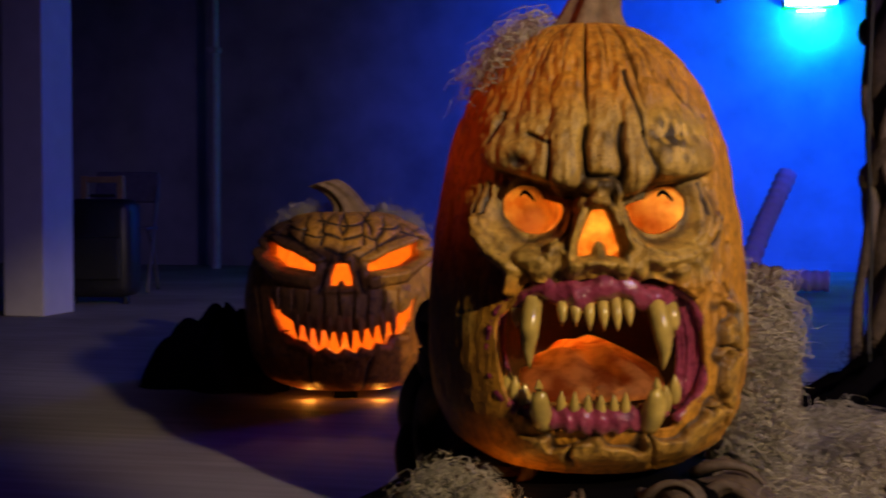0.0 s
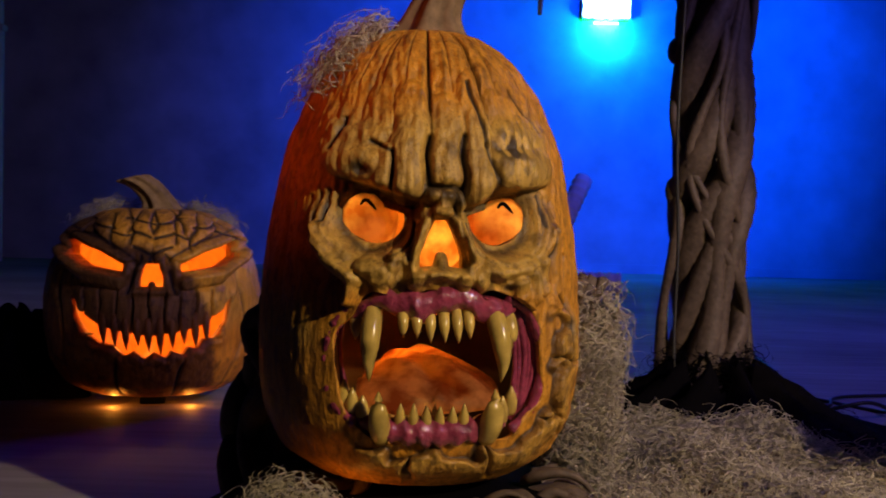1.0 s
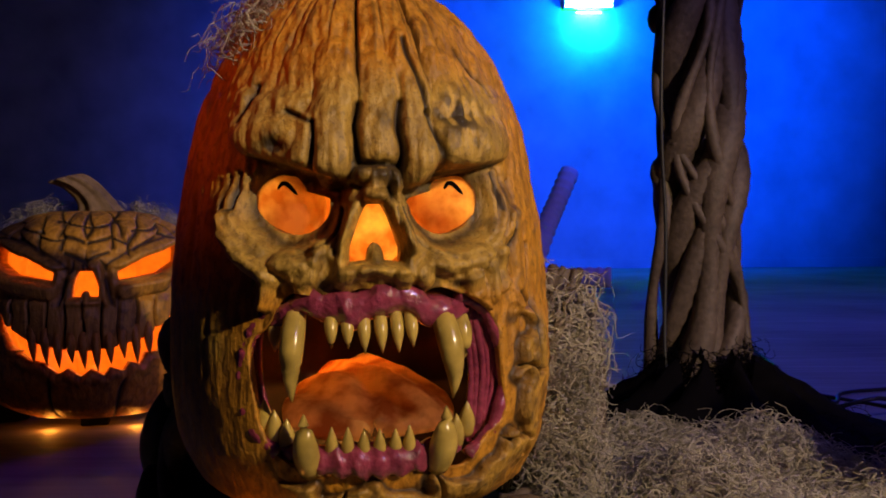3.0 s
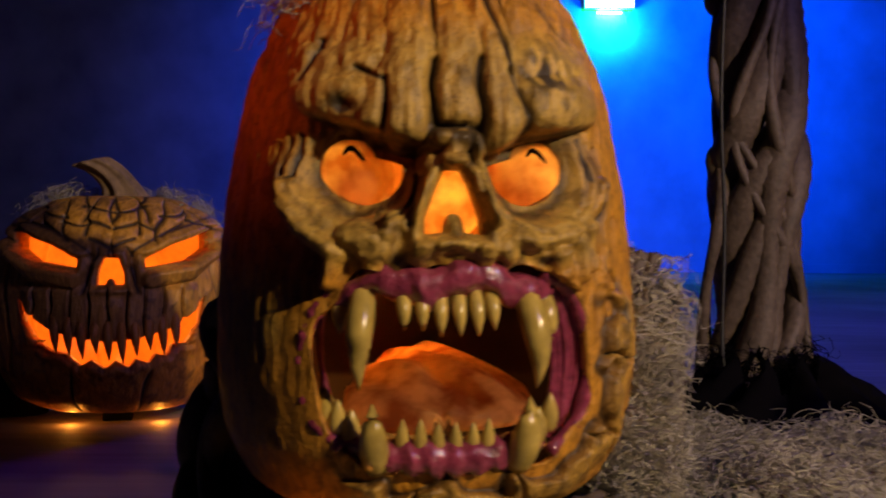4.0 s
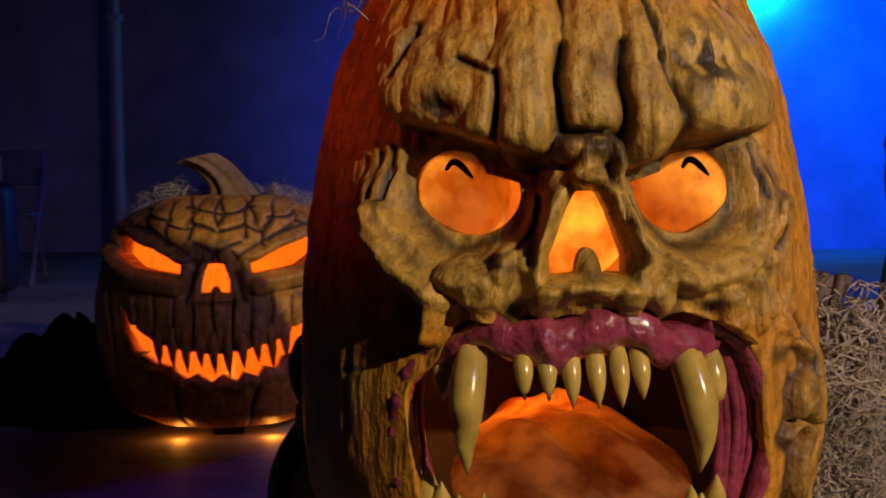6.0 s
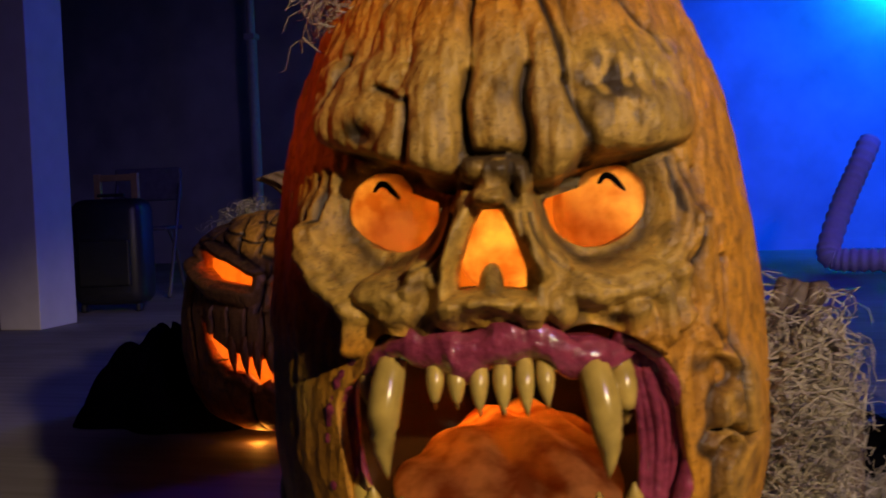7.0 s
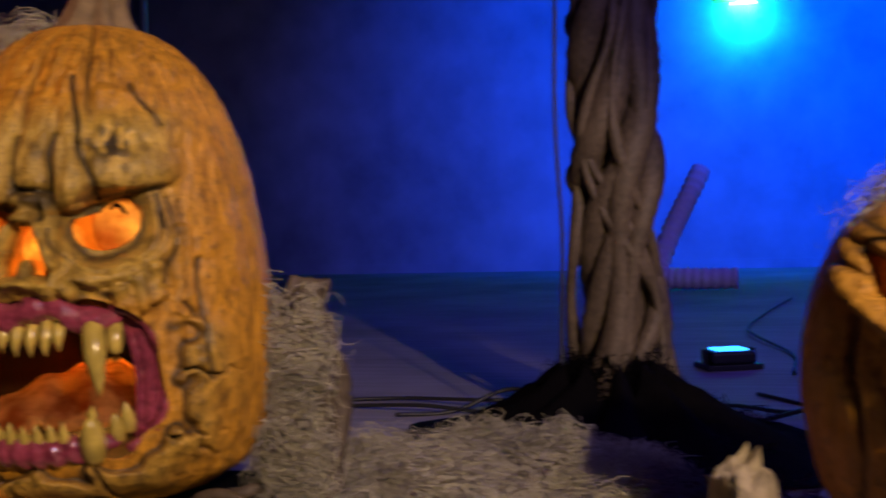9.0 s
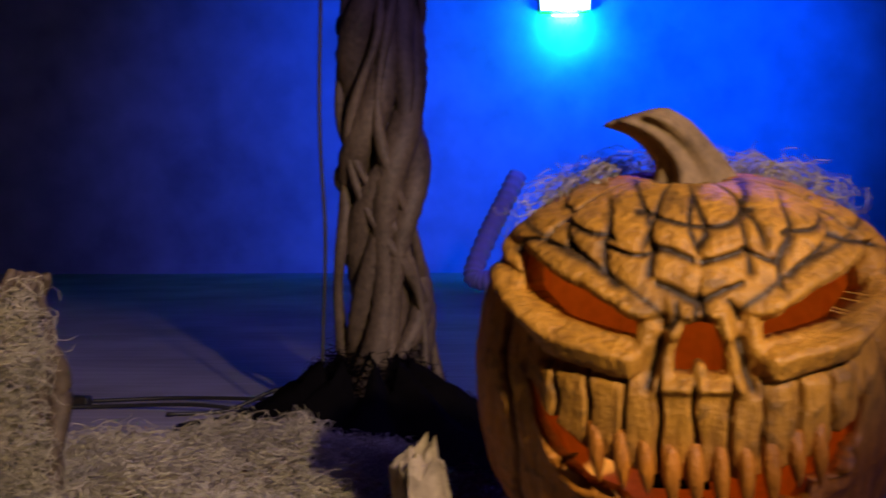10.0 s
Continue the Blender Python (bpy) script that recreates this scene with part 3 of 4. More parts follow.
    # bruises and pits
    for cx, cz, r, k in ((0.100, 0.660, 0.034, 0.85), (0.106, 0.620, 0.020, 0.7), (-0.106, 0.622, 0.016, 1.0), (0.012, 0.655, 0.016, 0.5), (-0.045, 0.66, 0.02, 0.35), (0.07, 0.505, 0.02, 0.6), (0.15, 0.53, 0.02, 0.5)):
        w = np.maximum(w, k * f * bump(x, z, cx, cz, r, r) * sstep(n2 + 0.6 * n1, -0.12, 0.22))
    d = d - 0.012 * f * bump(x, z, -0.106, 0.622, 0.012, 0.009)
    d = d + f * (0.0026 * n1 + 0.0018 * n2)
    w = np.maximum(w, 0.30 * f * sstep(n2, 0.18, 0.4) * sstep(0.70 - z, 0, 0.1))
    # smooth rind on the cheek beside the torn mouth
    calm = f * sstep(-x, 0.125, 0.150) * sstep(0.445 - z, 0, 0.03)
    d, w = d * (1 - 0.8 * calm), w * (1 - 0.65 * calm)
    skull = f * sstep(z, 0.43, 0.47) * sstep(0.74 - z, 0, 0.06) * sstep(0.2 - np.abs(x), 0, 0.06)
    patch = f * bump(x, z, -0.197, 0.385, 0.022, 0.034)
    face = np.clip(0.85 * skull + 0.6 * plate + 0.8 * patch, 0, 1)
    return d, np.clip(w, 0, 1), face


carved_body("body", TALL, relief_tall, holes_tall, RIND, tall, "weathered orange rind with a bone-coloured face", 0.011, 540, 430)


def on_tall(x, z, out=0.0):
    """A place on the pumpkin's skin, in its own frame."""
    pz, pr = np.array(TALL).T
    r = float(np.interp(z, pz[2:], pr[2:])) + out
    return (x, -math.sqrt(max(r * r - x * x, 0.0)), z)


def gum(name, x0, x1, zf, height, thick, parent, label, ridges):
    """A wet ridge of gum along the mouth's edge."""
    xs = np.linspace(x0, x1, 60)
    sides = 14
    v = []
    for x in xs:
        end = math.sin(math.pi * (x - x0) / (x1 - x0)) ** 0.35
        cx, cy, cz = on_tall(x, zf(x), -0.012)
        lump = 1 + 0.08 * math.sin(x * ridges) + 0.05 * math.sin(x * ridges * 2.3 + 1)
        for k in range(sides):
            a = 2 * math.pi * k / sides
            v.append((cx + 0.003 * math.sin(a * 3 + x * 90), cy - thick * end * lump * math.cos(a), cz + height * end * math.sin(a) * (0.9 + 0.15 * math.sin(x * ridges + a))))
    f = [(i * sides + k, i * sides + (k + 1) % sides, (i + 1) * sides + (k + 1) % sides, (i + 1) * sides + k) for i in range(59) for k in range(sides)]
    return attach(name, mesh_from(name, v, f), GUM, parent, label)


gum("upper_gum", -0.125, 0.120, lambda x: 0.437 - 1.2 * x * x + 0.008 * math.sin(x * 60), 0.027, 0.026, tall, "wet purple upper gum", 150)
gum("lower_gum", -0.115, 0.110, lambda x: 0.243 + 0.9 * x * x, 0.024, 0.022, tall, "wet purple lower gum", 260)
# torn cheek sinews
for i in range(13):
    t = i / 12
    a = on_tall(0.112 + 0.056 * t, 0.432 - 0.02 * t, -0.030 + 0.018 * t)
    c = on_tall(0.122 + 0.050 * t, 0.252 + 0.05 * t, -0.034 + 0.012 * t)
    mid = (0.5 * (a[0] + c[0]) + 0.010 + 0.008 * t + 0.003 * math.sin(i * 2.1), 0.5 * (a[1] + c[1]) + 0.004 * (i % 3), 0.5 * (a[2] + c[2]))
    tube("cheek_sinew", smooth_path([a, mid, c], 12), 0.0075 - 0.0035 * np.sin(np.linspace(0, math.pi, 12)) + 0.001 * (i % 2), GUM, tall, "" if i else "glistening torn cheek sinew", 7)
for i in range(7):
    t = i / 6
    a, c = on_tall(-0.150 + 0.02 * t, 0.425, -0.02), on_tall(-0.150 + 0.03 * t, 0.27, -0.022)
    tube("cheek_sinew", smooth_path([a, (a[0] - 0.006 + 0.004 * (i % 2), a[1] + 0.01, 0.35), c], 12), 0.006 - 0.003 * np.sin(np.linspace(0, math.pi, 12)), GUM, tall, "", 7)

# wet red membrane round the torn mouth
for label, pts, r in (("wet purple cheek membrane", [(0.104, 0.440), (0.144, 0.415), (0.168, 0.345), (0.156, 0.275), (0.118, 0.240)], 0.009), ("wet dark red cheek membrane", [(-0.118, 0.432), (-0.146, 0.39), (-0.154, 0.34), (-0.146, 0.285), (-0.112, 0.25)], 0.011)):
    q = smooth_path([on_tall(x, z, -0.010) for x, z in pts], 40)
    tube("cheek_membrane", q, r * (1 + 0.12 * np.sin(np.linspace(0, 40, 40)) + 0.08 * np.sin(np.linspace(0, 97, 40))), GUM, tall, label, 14, 0.8)

# teeth
for x in (-0.050, -0.031, -0.012, 0.008, 0.027, 0.044):
    b, t = on_tall(x, 0.424, -0.010), on_tall(x * 1.03 + 0.002, 0.382 - 0.006 * (abs(x) < 0.03), 0.004)
    fang("incisor", b, t, 0.0078, (0, -0.006, 0), tall)
fang("upper_fang", on_tall(-0.090, 0.424, -0.012), on_tall(-0.096, 0.318, 0.004), 0.0145, (-0.004, -0.016, 0), tall, "long curved yellow fang")
fang("upper_fang", on_tall(0.082, 0.424, -0.012), on_tall(0.096, 0.318, 0.004), 0.0150, (0.006, -0.016, 0), tall, "long curved yellow fang")
fang("side_tooth", on_tall(0.108, 0.416, -0.016), on_tall(0.112, 0.362, -0.004), 0.011, (0.002, -0.006, 0), tall)
fang("side_tooth", on_tall(-0.114, 0.412, -0.020), on_tall(-0.116, 0.375, -0.01), 0.010, (0, -0.004, 0), tall)
for x in (-0.050, -0.031, -0.012, 0.007, 0.026, 0.043):
    fang("incisor", on_tall(x, 0.246, -0.012), on_tall(x, 0.288 - 0.004 * (abs(x) < 0.03), -0.004), 0.0078, (0, -0.003, 0), tall)
fang("lower_fang", on_tall(-0.076, 0.232, -0.006), on_tall(-0.083, 0.305, 0.008), 0.0155, (-0.002, -0.012, 0), tall, "thick lower fang")
fang("lower_fang", on_tall(0.078, 0.232, -0.006), on_tall(0.087, 0.310, 0.008), 0.0165, (0.003, -0.012, 0), tall, "thick lower fang")
for x, z in ((-0.103, 0.262), (-0.118, 0.272), (-0.13, 0.284), (0.104, 0.262), (0.118, 0.276)):
    fang("molar", on_tall(x, z - 0.01, -0.02), on_tall(x, z + 0.032, -0.014), 0.0105, (0, -0.002, 0), tall)


def tongue(parent):
    n, k = 40, 26
    v = []
    for i in range(n):
        s = i / (n - 1)
        for j in range(k):
            w = j / (k - 1) * 2 - 1
            half = 0.120 * (1 - 0.35 * s) * math.sqrt(max(1 - (max(0, 0.25 - s) / 0.25) ** 2, 0.02))
            x = w * half
            y = -0.215 + 0.25 * s
            z = 0.286 + 0.050 * math.sin(min(1, s * 2.0) * math.pi / 2) * (1 - 0.35 * w * w) - 0.016 * w * w - 0.012 * math.exp(-(w / 0.12) ** 2) * (1 - s) + 0.004 * math.sin(w * 9 + s * 14)
            v.append((x, y, z))
    m = len(v)
    v += [(x, y + 0.004, z - 0.008) for x, y, z in v]
    f = []
    for i in range(n - 1):
        for j in range(k - 1):
            a = i * k + j
            f += [(a, a + 1, a + k + 1, a + k), (m + a, m + a + k, m + a + k + 1, m + a + 1)]
    for i in range(n - 1):
        f += [(i * k, (i + 1) * k, m + (i + 1) * k, m + i * k), (i * k + k - 1, m + i * k + k - 1, m + (i + 1) * k + k - 1, (i + 1) * k + k - 1)]
    for j in range(k - 1):
        f.append((j, m + j, m + j + 1, j + 1))
    return attach("tongue", mesh_from("tongue", v, f), TONGUE, parent, "orange tongue glowing from within")


tongue(tall)
# added cavity lining behind the teeth, near-black for the mouth's shade, hides the candle
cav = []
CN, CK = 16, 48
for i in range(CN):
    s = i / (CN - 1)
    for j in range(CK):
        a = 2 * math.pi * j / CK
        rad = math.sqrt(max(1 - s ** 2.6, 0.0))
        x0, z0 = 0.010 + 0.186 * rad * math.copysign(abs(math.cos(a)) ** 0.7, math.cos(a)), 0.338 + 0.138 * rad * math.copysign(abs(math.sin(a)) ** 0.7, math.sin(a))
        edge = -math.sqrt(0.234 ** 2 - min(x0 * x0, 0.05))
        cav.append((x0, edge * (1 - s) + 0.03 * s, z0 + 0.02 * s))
attach("mouth_cavity", mesh_from("mouth_cavity", cav, [(i * CK + j, i * CK + (j + 1) % CK, (i + 1) * CK + (j + 1) % CK, (i + 1) * CK + j) for i in range(CN - 1) for j in range(CK)]), PALATE, tall, "throat lining with shade in its colour")


def stem(parent, at, lean, height, r, ribs=7, label="dry ridged brown stem"):
    n, k = 26, 42
    v = []
    p = smooth_path([(0, 0, -0.02), (lean[0] * 0.15, lean[1] * 0.15, height * 0.4), (lean[0] * 0.55, lean[1] * 0.55, height * 0.8), (lean[0], lean[1], height)], n)
    for i in range(n):
        s = i / (n - 1)
        rad = r * (1.9 * math.exp(-s * 7) + 0.72 + 0.18 * s)
        for j in range(k):
            a = 2 * math.pi * j / k
            rr = rad * (1 + 0.16 * math.cos(ribs * a + 1.5 * s) + 0.05 * math.sin(19 * a)) * (0.8 if i == n - 1 else 1)
            v.append((at[0] + p[i][0] + rr * math.cos(a), at[1] + p[i][1] + rr * math.sin(a), at[2] + p[i][2] - 0.35 * rr * (lean[0] * math.cos(a)) * s * 8))
    f = [(i * k + j, i * k + (j + 1) % k, (i + 1) * k + (j + 1) % k, (i + 1) * k + j) for i in range(n - 1) for j in range(k)]
    f.append(tuple((n - 1) * k + j for j in range(k)))
    return attach("stem", mesh_from("stem", v, f), STEM, parent, label)


stem(tall, (0.0, 0.0, 0.843), (0.085, -0.03), 0.14, 0.041)
for s in (-1, 1):
    bm = bmesh.new()
    bmesh.ops.create_uvsphere(bm, u_segments=40, v_segments=24, radius=0.052, matrix=pose(s * 0.103, -0.142, 0.548))
    bmesh.ops.delete(bm, geom=[v for v in bm.verts if v.co.y > -0.128], context="VERTS")
    eye = part("eyeball", bm, EYEBALL, tall, "glowing orange eye", smooth=True)
    hook = [(s * 0.103 + 0.046 * math.sin(u) * math.cos(q) - 0.004, -0.142 - 0.053 * math.cos(u) * math.cos(q), 0.548 + 0.053 * math.sin(q))
            for u, q in ((-0.10, 0.46), (0.02, 0.60), (0.18, 0.58), (0.34, 0.42), (0.46, 0.28))]
    tube("pupil_slit", smooth_path(hook, 14), 0.0026 * np.sin(np.linspace(0.35, 2.9, 14)) + 0.0006, BLACK, eye, "black hooked slit")
bm = bmesh.new()
bmesh.ops.create_uvsphere(bm, u_segments=32, v_segments=20, radius=0.045, matrix=pose(0.004, -0.168, 0.518))
bmesh.ops.delete(bm, geom=[v for v in bm.verts if v.co.y > -0.160], context="VERTS")
part("nose_lining", bm, EYEBALL, tall, "glowing orange skin inside the nose", smooth=True)
candle = tall.matrix_world
lamp("tall_candle", "POINT", 1.6, (1.0, 0.44, 0.07), candle @ pose(0.015, -0.05, 0.478), 0.02)
lamp("throat_candle", "POINT", 0.30, (1.0, 0.36, 0.05), candle @ pose(-0.02, -0.03, 0.285), 0.012)
for s in (-1, 1):
    lamp("under_candle", "POINT", 0.10, (1.0, 0.32, 0.03), candle @ pose(s * 0.13, -0.185, 0.112), 0.008)

# ---- round pumpkins ----
ROUND = [(0.045, 0.02), (0.03, 0.12), (0.035, 0.19), (0.07, 0.248), (0.14, 0.285), (0.22, 0.300), (0.31, 0.300), (0.39, 0.285), (0.46, 0.252), (0.51, 0.205), (0.545, 0.14), (0.555, 0.08),
         (0.545, 0.03), (0.54, 0.01)]
EYE = [(-0.215, 0.478), (-0.212, 0.425), (-0.170, 0.398), (-0.075, 0.384), (-0.072, 0.405), (-0.12, 0.435), (-0.17, 0.455)]
GRIN = [(-0.215, 0.325), (-0.185, 0.285), (-0.13, 0.245), (-0.06, 0.225), (0.0, 0.218), (0.06, 0.225), (0.13, 0.245), (0.185, 0.285), (0.215, 0.325), (0.205, 0.25),
        (0.17, 0.205), (0.14, 0.205), (0.125, 0.178), (0.10, 0.185), (0.085, 0.163), (0.055, 0.175), (0.04, 0.155), (0.01, 0.172), (-0.015, 0.154), (-0.045, 0.175), (-0.07, 0.160),
        (-0.10, 0.188), (-0.14, 0.195), (-0.18, 0.225), (-0.205, 0.26)]


def nose_round(x, z):
    tri = np.maximum(np.abs(x) - 0.030 + 0.35 * np.maximum(z - 0.37, 0), np.maximum(z - 0.408, 0.346 - z))
    return np.maximum(tri, 0.010 - np.hypot(x, (z - 0.344) / 1.6))


def holes_round(x, z):
    return np.minimum.reduce([polygon_sdf(x, z, EYE), polygon_sdf(-x, z, EYE), polygon_sdf(x, z, GRIN), nose_round(x, z)])


def relief_round(a, x, z, f):
    n1, n2 = value_noise(x, -np.cos(a) * 0.3, z, 22, 9), value_noise(x, -np.cos(a) * 0.3, z, 70, 11)
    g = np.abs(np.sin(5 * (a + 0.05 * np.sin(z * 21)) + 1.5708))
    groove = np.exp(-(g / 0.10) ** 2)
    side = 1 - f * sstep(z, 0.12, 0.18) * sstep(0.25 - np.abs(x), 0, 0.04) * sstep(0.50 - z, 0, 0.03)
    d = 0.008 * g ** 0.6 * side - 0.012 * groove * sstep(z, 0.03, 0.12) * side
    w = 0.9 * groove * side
    # brow: rounded swellings parted by thin winding lines
    brow = f * sstep(z, 0.405, 0.43) * sstep(0.545 - z, 0, 0.04) * sstep(0.26 - np.abs(x), 0, 0.04)
    xa, swell = np.abs(x), np.zeros_like(x)
    for ax, az, bx, bz, r, h in ((0.028, 0.530, 0.030, 0.445, 0.032, 0.016), (0.080, 0.530, 0.075, 0.470, 0.030, 0.015), (0.130, 0.520, 0.110, 0.455, 0.030, 0.015),
                                 (0.185, 0.500, 0.150, 0.460, 0.030, 0.016), (0.055, 0.435, 0.085, 0.430, 0.020, 0.014), (0.020, 0.420, 0.022, 0.400, 0.018, 0.014), (0.225, 0.480, 0.190, 0.452, 0.022, 0.014)):
        swell = np.maximum(swell, roll(xa + 0.012 * n1, z + 0.010 * n1, ax, az, bx, bz, r, h))
    d = d + 0.006 * brow + f * swell * 0.75
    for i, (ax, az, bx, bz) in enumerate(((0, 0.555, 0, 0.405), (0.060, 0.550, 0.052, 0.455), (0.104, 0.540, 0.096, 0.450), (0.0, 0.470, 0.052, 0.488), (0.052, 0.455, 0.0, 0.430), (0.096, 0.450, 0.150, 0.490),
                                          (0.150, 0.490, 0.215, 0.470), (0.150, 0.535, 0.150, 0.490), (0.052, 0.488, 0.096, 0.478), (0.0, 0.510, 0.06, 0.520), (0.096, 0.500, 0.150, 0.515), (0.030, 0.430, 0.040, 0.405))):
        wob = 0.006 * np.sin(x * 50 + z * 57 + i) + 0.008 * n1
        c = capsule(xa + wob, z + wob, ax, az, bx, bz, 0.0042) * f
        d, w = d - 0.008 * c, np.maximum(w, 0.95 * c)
    # brow edge, cheek bones that sweep under the eyes, nose
    e = np.minimum(polygon_sdf(x, z, EYE), polygon_sdf(-x, z, EYE))
    d = d + f * 0.012 * np.exp(-((e - 0.012) / 0.012) ** 2)
    bone = np.maximum(roll(xa, z, 0.235, 0.430, 0.170, 0.372, 0.020, 0.024), roll(xa, z, 0.170, 0.372, 0.085, 0.358, 0.020, 0.026))
    d = d + f * np.maximum(bone, 0.014 * np.exp(-((nose_round(x, z) - 0.010) / 0.010) ** 2))
    w = np.maximum(w, 0.8 * f * np.exp(-((e - 0.030) / 0.004) ** 2) * sstep(z, 0.40, 0.42))
    c = capsule(xa, z, 0.045, 0.385, 0.060, 0.330, 0.006) * f
    d, w = d - 0.012 * c, np.maximum(w, 0.85 * c)
    # long bony teeth hanging from the cheeks over the grin
    m = polygon_sdf(x, z, GRIN)
    band = f * sstep(z, 0.200, 0.215) * sstep(0.350 - z, 0, 0.02) * sstep(0.205 - xa, 0, 0.03)
    bent = x * 78 + 0.5 + 0.5 * n1
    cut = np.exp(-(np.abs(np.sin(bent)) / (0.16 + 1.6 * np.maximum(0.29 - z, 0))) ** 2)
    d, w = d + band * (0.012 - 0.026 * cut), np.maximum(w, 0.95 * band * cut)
    d = d + f * 0.010 * np.exp(-((m - 0.014) / 0.012) ** 2) * sstep(0.21 - z, 0, 0.03)
    d = d + f * (0.003 * n1 + 0.0012 * n2)
    w = np.maximum(w, 0.35 * f * sstep(n2 + n1, 0.35, 0.6))
    return d, np.clip(w, 0, 1), np.clip(f * sstep(z, 0.2, 0.3), 0, 1) * np.ones_like(x)


def round_pumpkin(at, turn, scale, label, watts, seed, chin_moss=False):
    ob = thing("round_pumpkin", at, label, "pumpkin", "round jack-o-lanterns", turn)
    ob.scale = (scale,) * 3
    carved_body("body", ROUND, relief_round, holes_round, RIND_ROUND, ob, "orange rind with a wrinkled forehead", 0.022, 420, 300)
    stem(ob, (0.02, 0.02, 0.525), (-0.095, -0.02), 0.118, 0.046)
    # added hidden block that parts the glow below into two bars
    part("foot", box(0.07, 0.05, 0.045, (0, -0.08, 0.0225), 0.005), BLACK, ob)
    part("foot", box(0.10, 0.10, 0.05, (0, 0.14, 0.025), 0.005), BLACK, ob)
    rng = np.random.default_rng(seed)
    for x in (-0.125, -0.095, -0.066, -0.036, -0.008, 0.022, 0.052, 0.082, 0.112, 0.14):
        r = 0.298
        long = 0.060 + 0.025 * rng.random()
        y = -math.sqrt(r * r - x * x)
        z = 0.252 + 1.1 * x * x
        fang("tooth", (x, y - 0.004, z + 0.01), (x + 0.006, y - 0.012, z - long), 0.0105, (0, -0.008, 0), ob, mat=RIND_ROUND)
    # moss wig
    n = 650
    a = rng.uniform(0, 2 * math.pi, n)
    rr = rng.uniform(0.10, 0.23, n)
    pz, pr = np.array(ROUND).T
    zz = np.interp(-rr, -pr[8:], pz[8:])
    keep = np.sin(a) > -0.25
    roots = np.stack([rr * np.cos(a), rr * np.sin(a), zz], 1)[keep]
    outd = np.stack([np.cos(a) * 0.6, np.sin(a) * 0.6, np.full(n, 0.55)], 1)[keep]
    moss("moss_wig", seed, roots, outd, 0.055, 0.014, 0.0012, MOSS, ob, "wispy grey moss round the stem")
    if chin_moss:
        roots = np.stack([rng.uniform(-0.20, -0.03, 260), rng.uniform(-0.33, -0.29, 260), rng.uniform(0.06, 0.135, 260)], 1)
        moss("moss_beard", seed + 1, roots, np.tile((0.2, -0.5, 0.3), (260, 1)), 0.06, 0.012, 0.0014, MOSS, ob, "tuft of grey moss at the chin")
    m = ob.matrix_world
    lamp("round_candle", "POINT", watts, (1.0, 0.36, 0.05), pose(*(m @ Vector((0, 0.03, 0.30)) / 1.0)), 0.025)
    for s in (-1, 1):
        lamp("round_under_candle", "POINT", watts * 0.13, (1.0, 0.34, 0.035), pose(*(m @ Vector((s * 0.105, -0.14, 0.014)))), 0.012)
    return ob


round_pumpkin((-0.83, 1.32, 0), (0, 0, 13), 1.0, "squat orange jack-o-lantern with a glowing jagged grin on the floor", 1.9, 21)
round_pumpkin((1.248, -0.165, 0.130), (8, 0, -6), 0.83, "squat orange jack-o-lantern with long bony teeth, dimly lit", 0.16, 22, True)


# ---- roots and stumps round the tall pumpkin ----
def gnarled(name, path, radii, mat, parent=None, label="", strands=7, twist=1.2, seed=1, sides=7):
    """A trunk of strands that twist round one another over a core."""
    rng = np.random.default_rng(seed)
    k = 44 if len(path) < 7 else 110
    p = smooth_path(path, k)
    r = np.interp(np.linspace(0, 1, k), np.linspace(0, 1, len(radii)), radii)
    t = np.gradient(p, axis=0)
    t /= np.linalg.norm(t, axis=1)[:, None]
    u = np.cross(t, (0.0, 1.0, 0.05))
    u /= np.linalg.norm(u, axis=1)[:, None]
    w = np.cross(t, u)
    core = tube(name, p, r * 0.5, mat, parent, label, 14)
    s = np.linspace(0, 1, k)
    for i in range(strands):
        ph = 2 * math.pi * i / strands + rng.uniform(-0.3, 0.3)
        a = ph + twist * s * rng.uniform(0.6, 1.4) * (1 if i % 2 else -0.9) + 0.5 * np.sin(s * rng.uniform(6, 14) + ph)
        off = r * (0.74 + 0.17 * np.sin(s * 9 + ph))
        q = p + u * (np.cos(a) * off)[:, None] + w * (np.sin(a) * off)[:, None]
        rad = r * rng.uniform(0.25, 0.37) * (0.85 + 0.3 * np.sin(s * rng.uniform(8, 17) + ph))
        tube("strand", q, rad, mat, core, "", sides + 3, rng.uniform(0.7, 1.0))
    return core


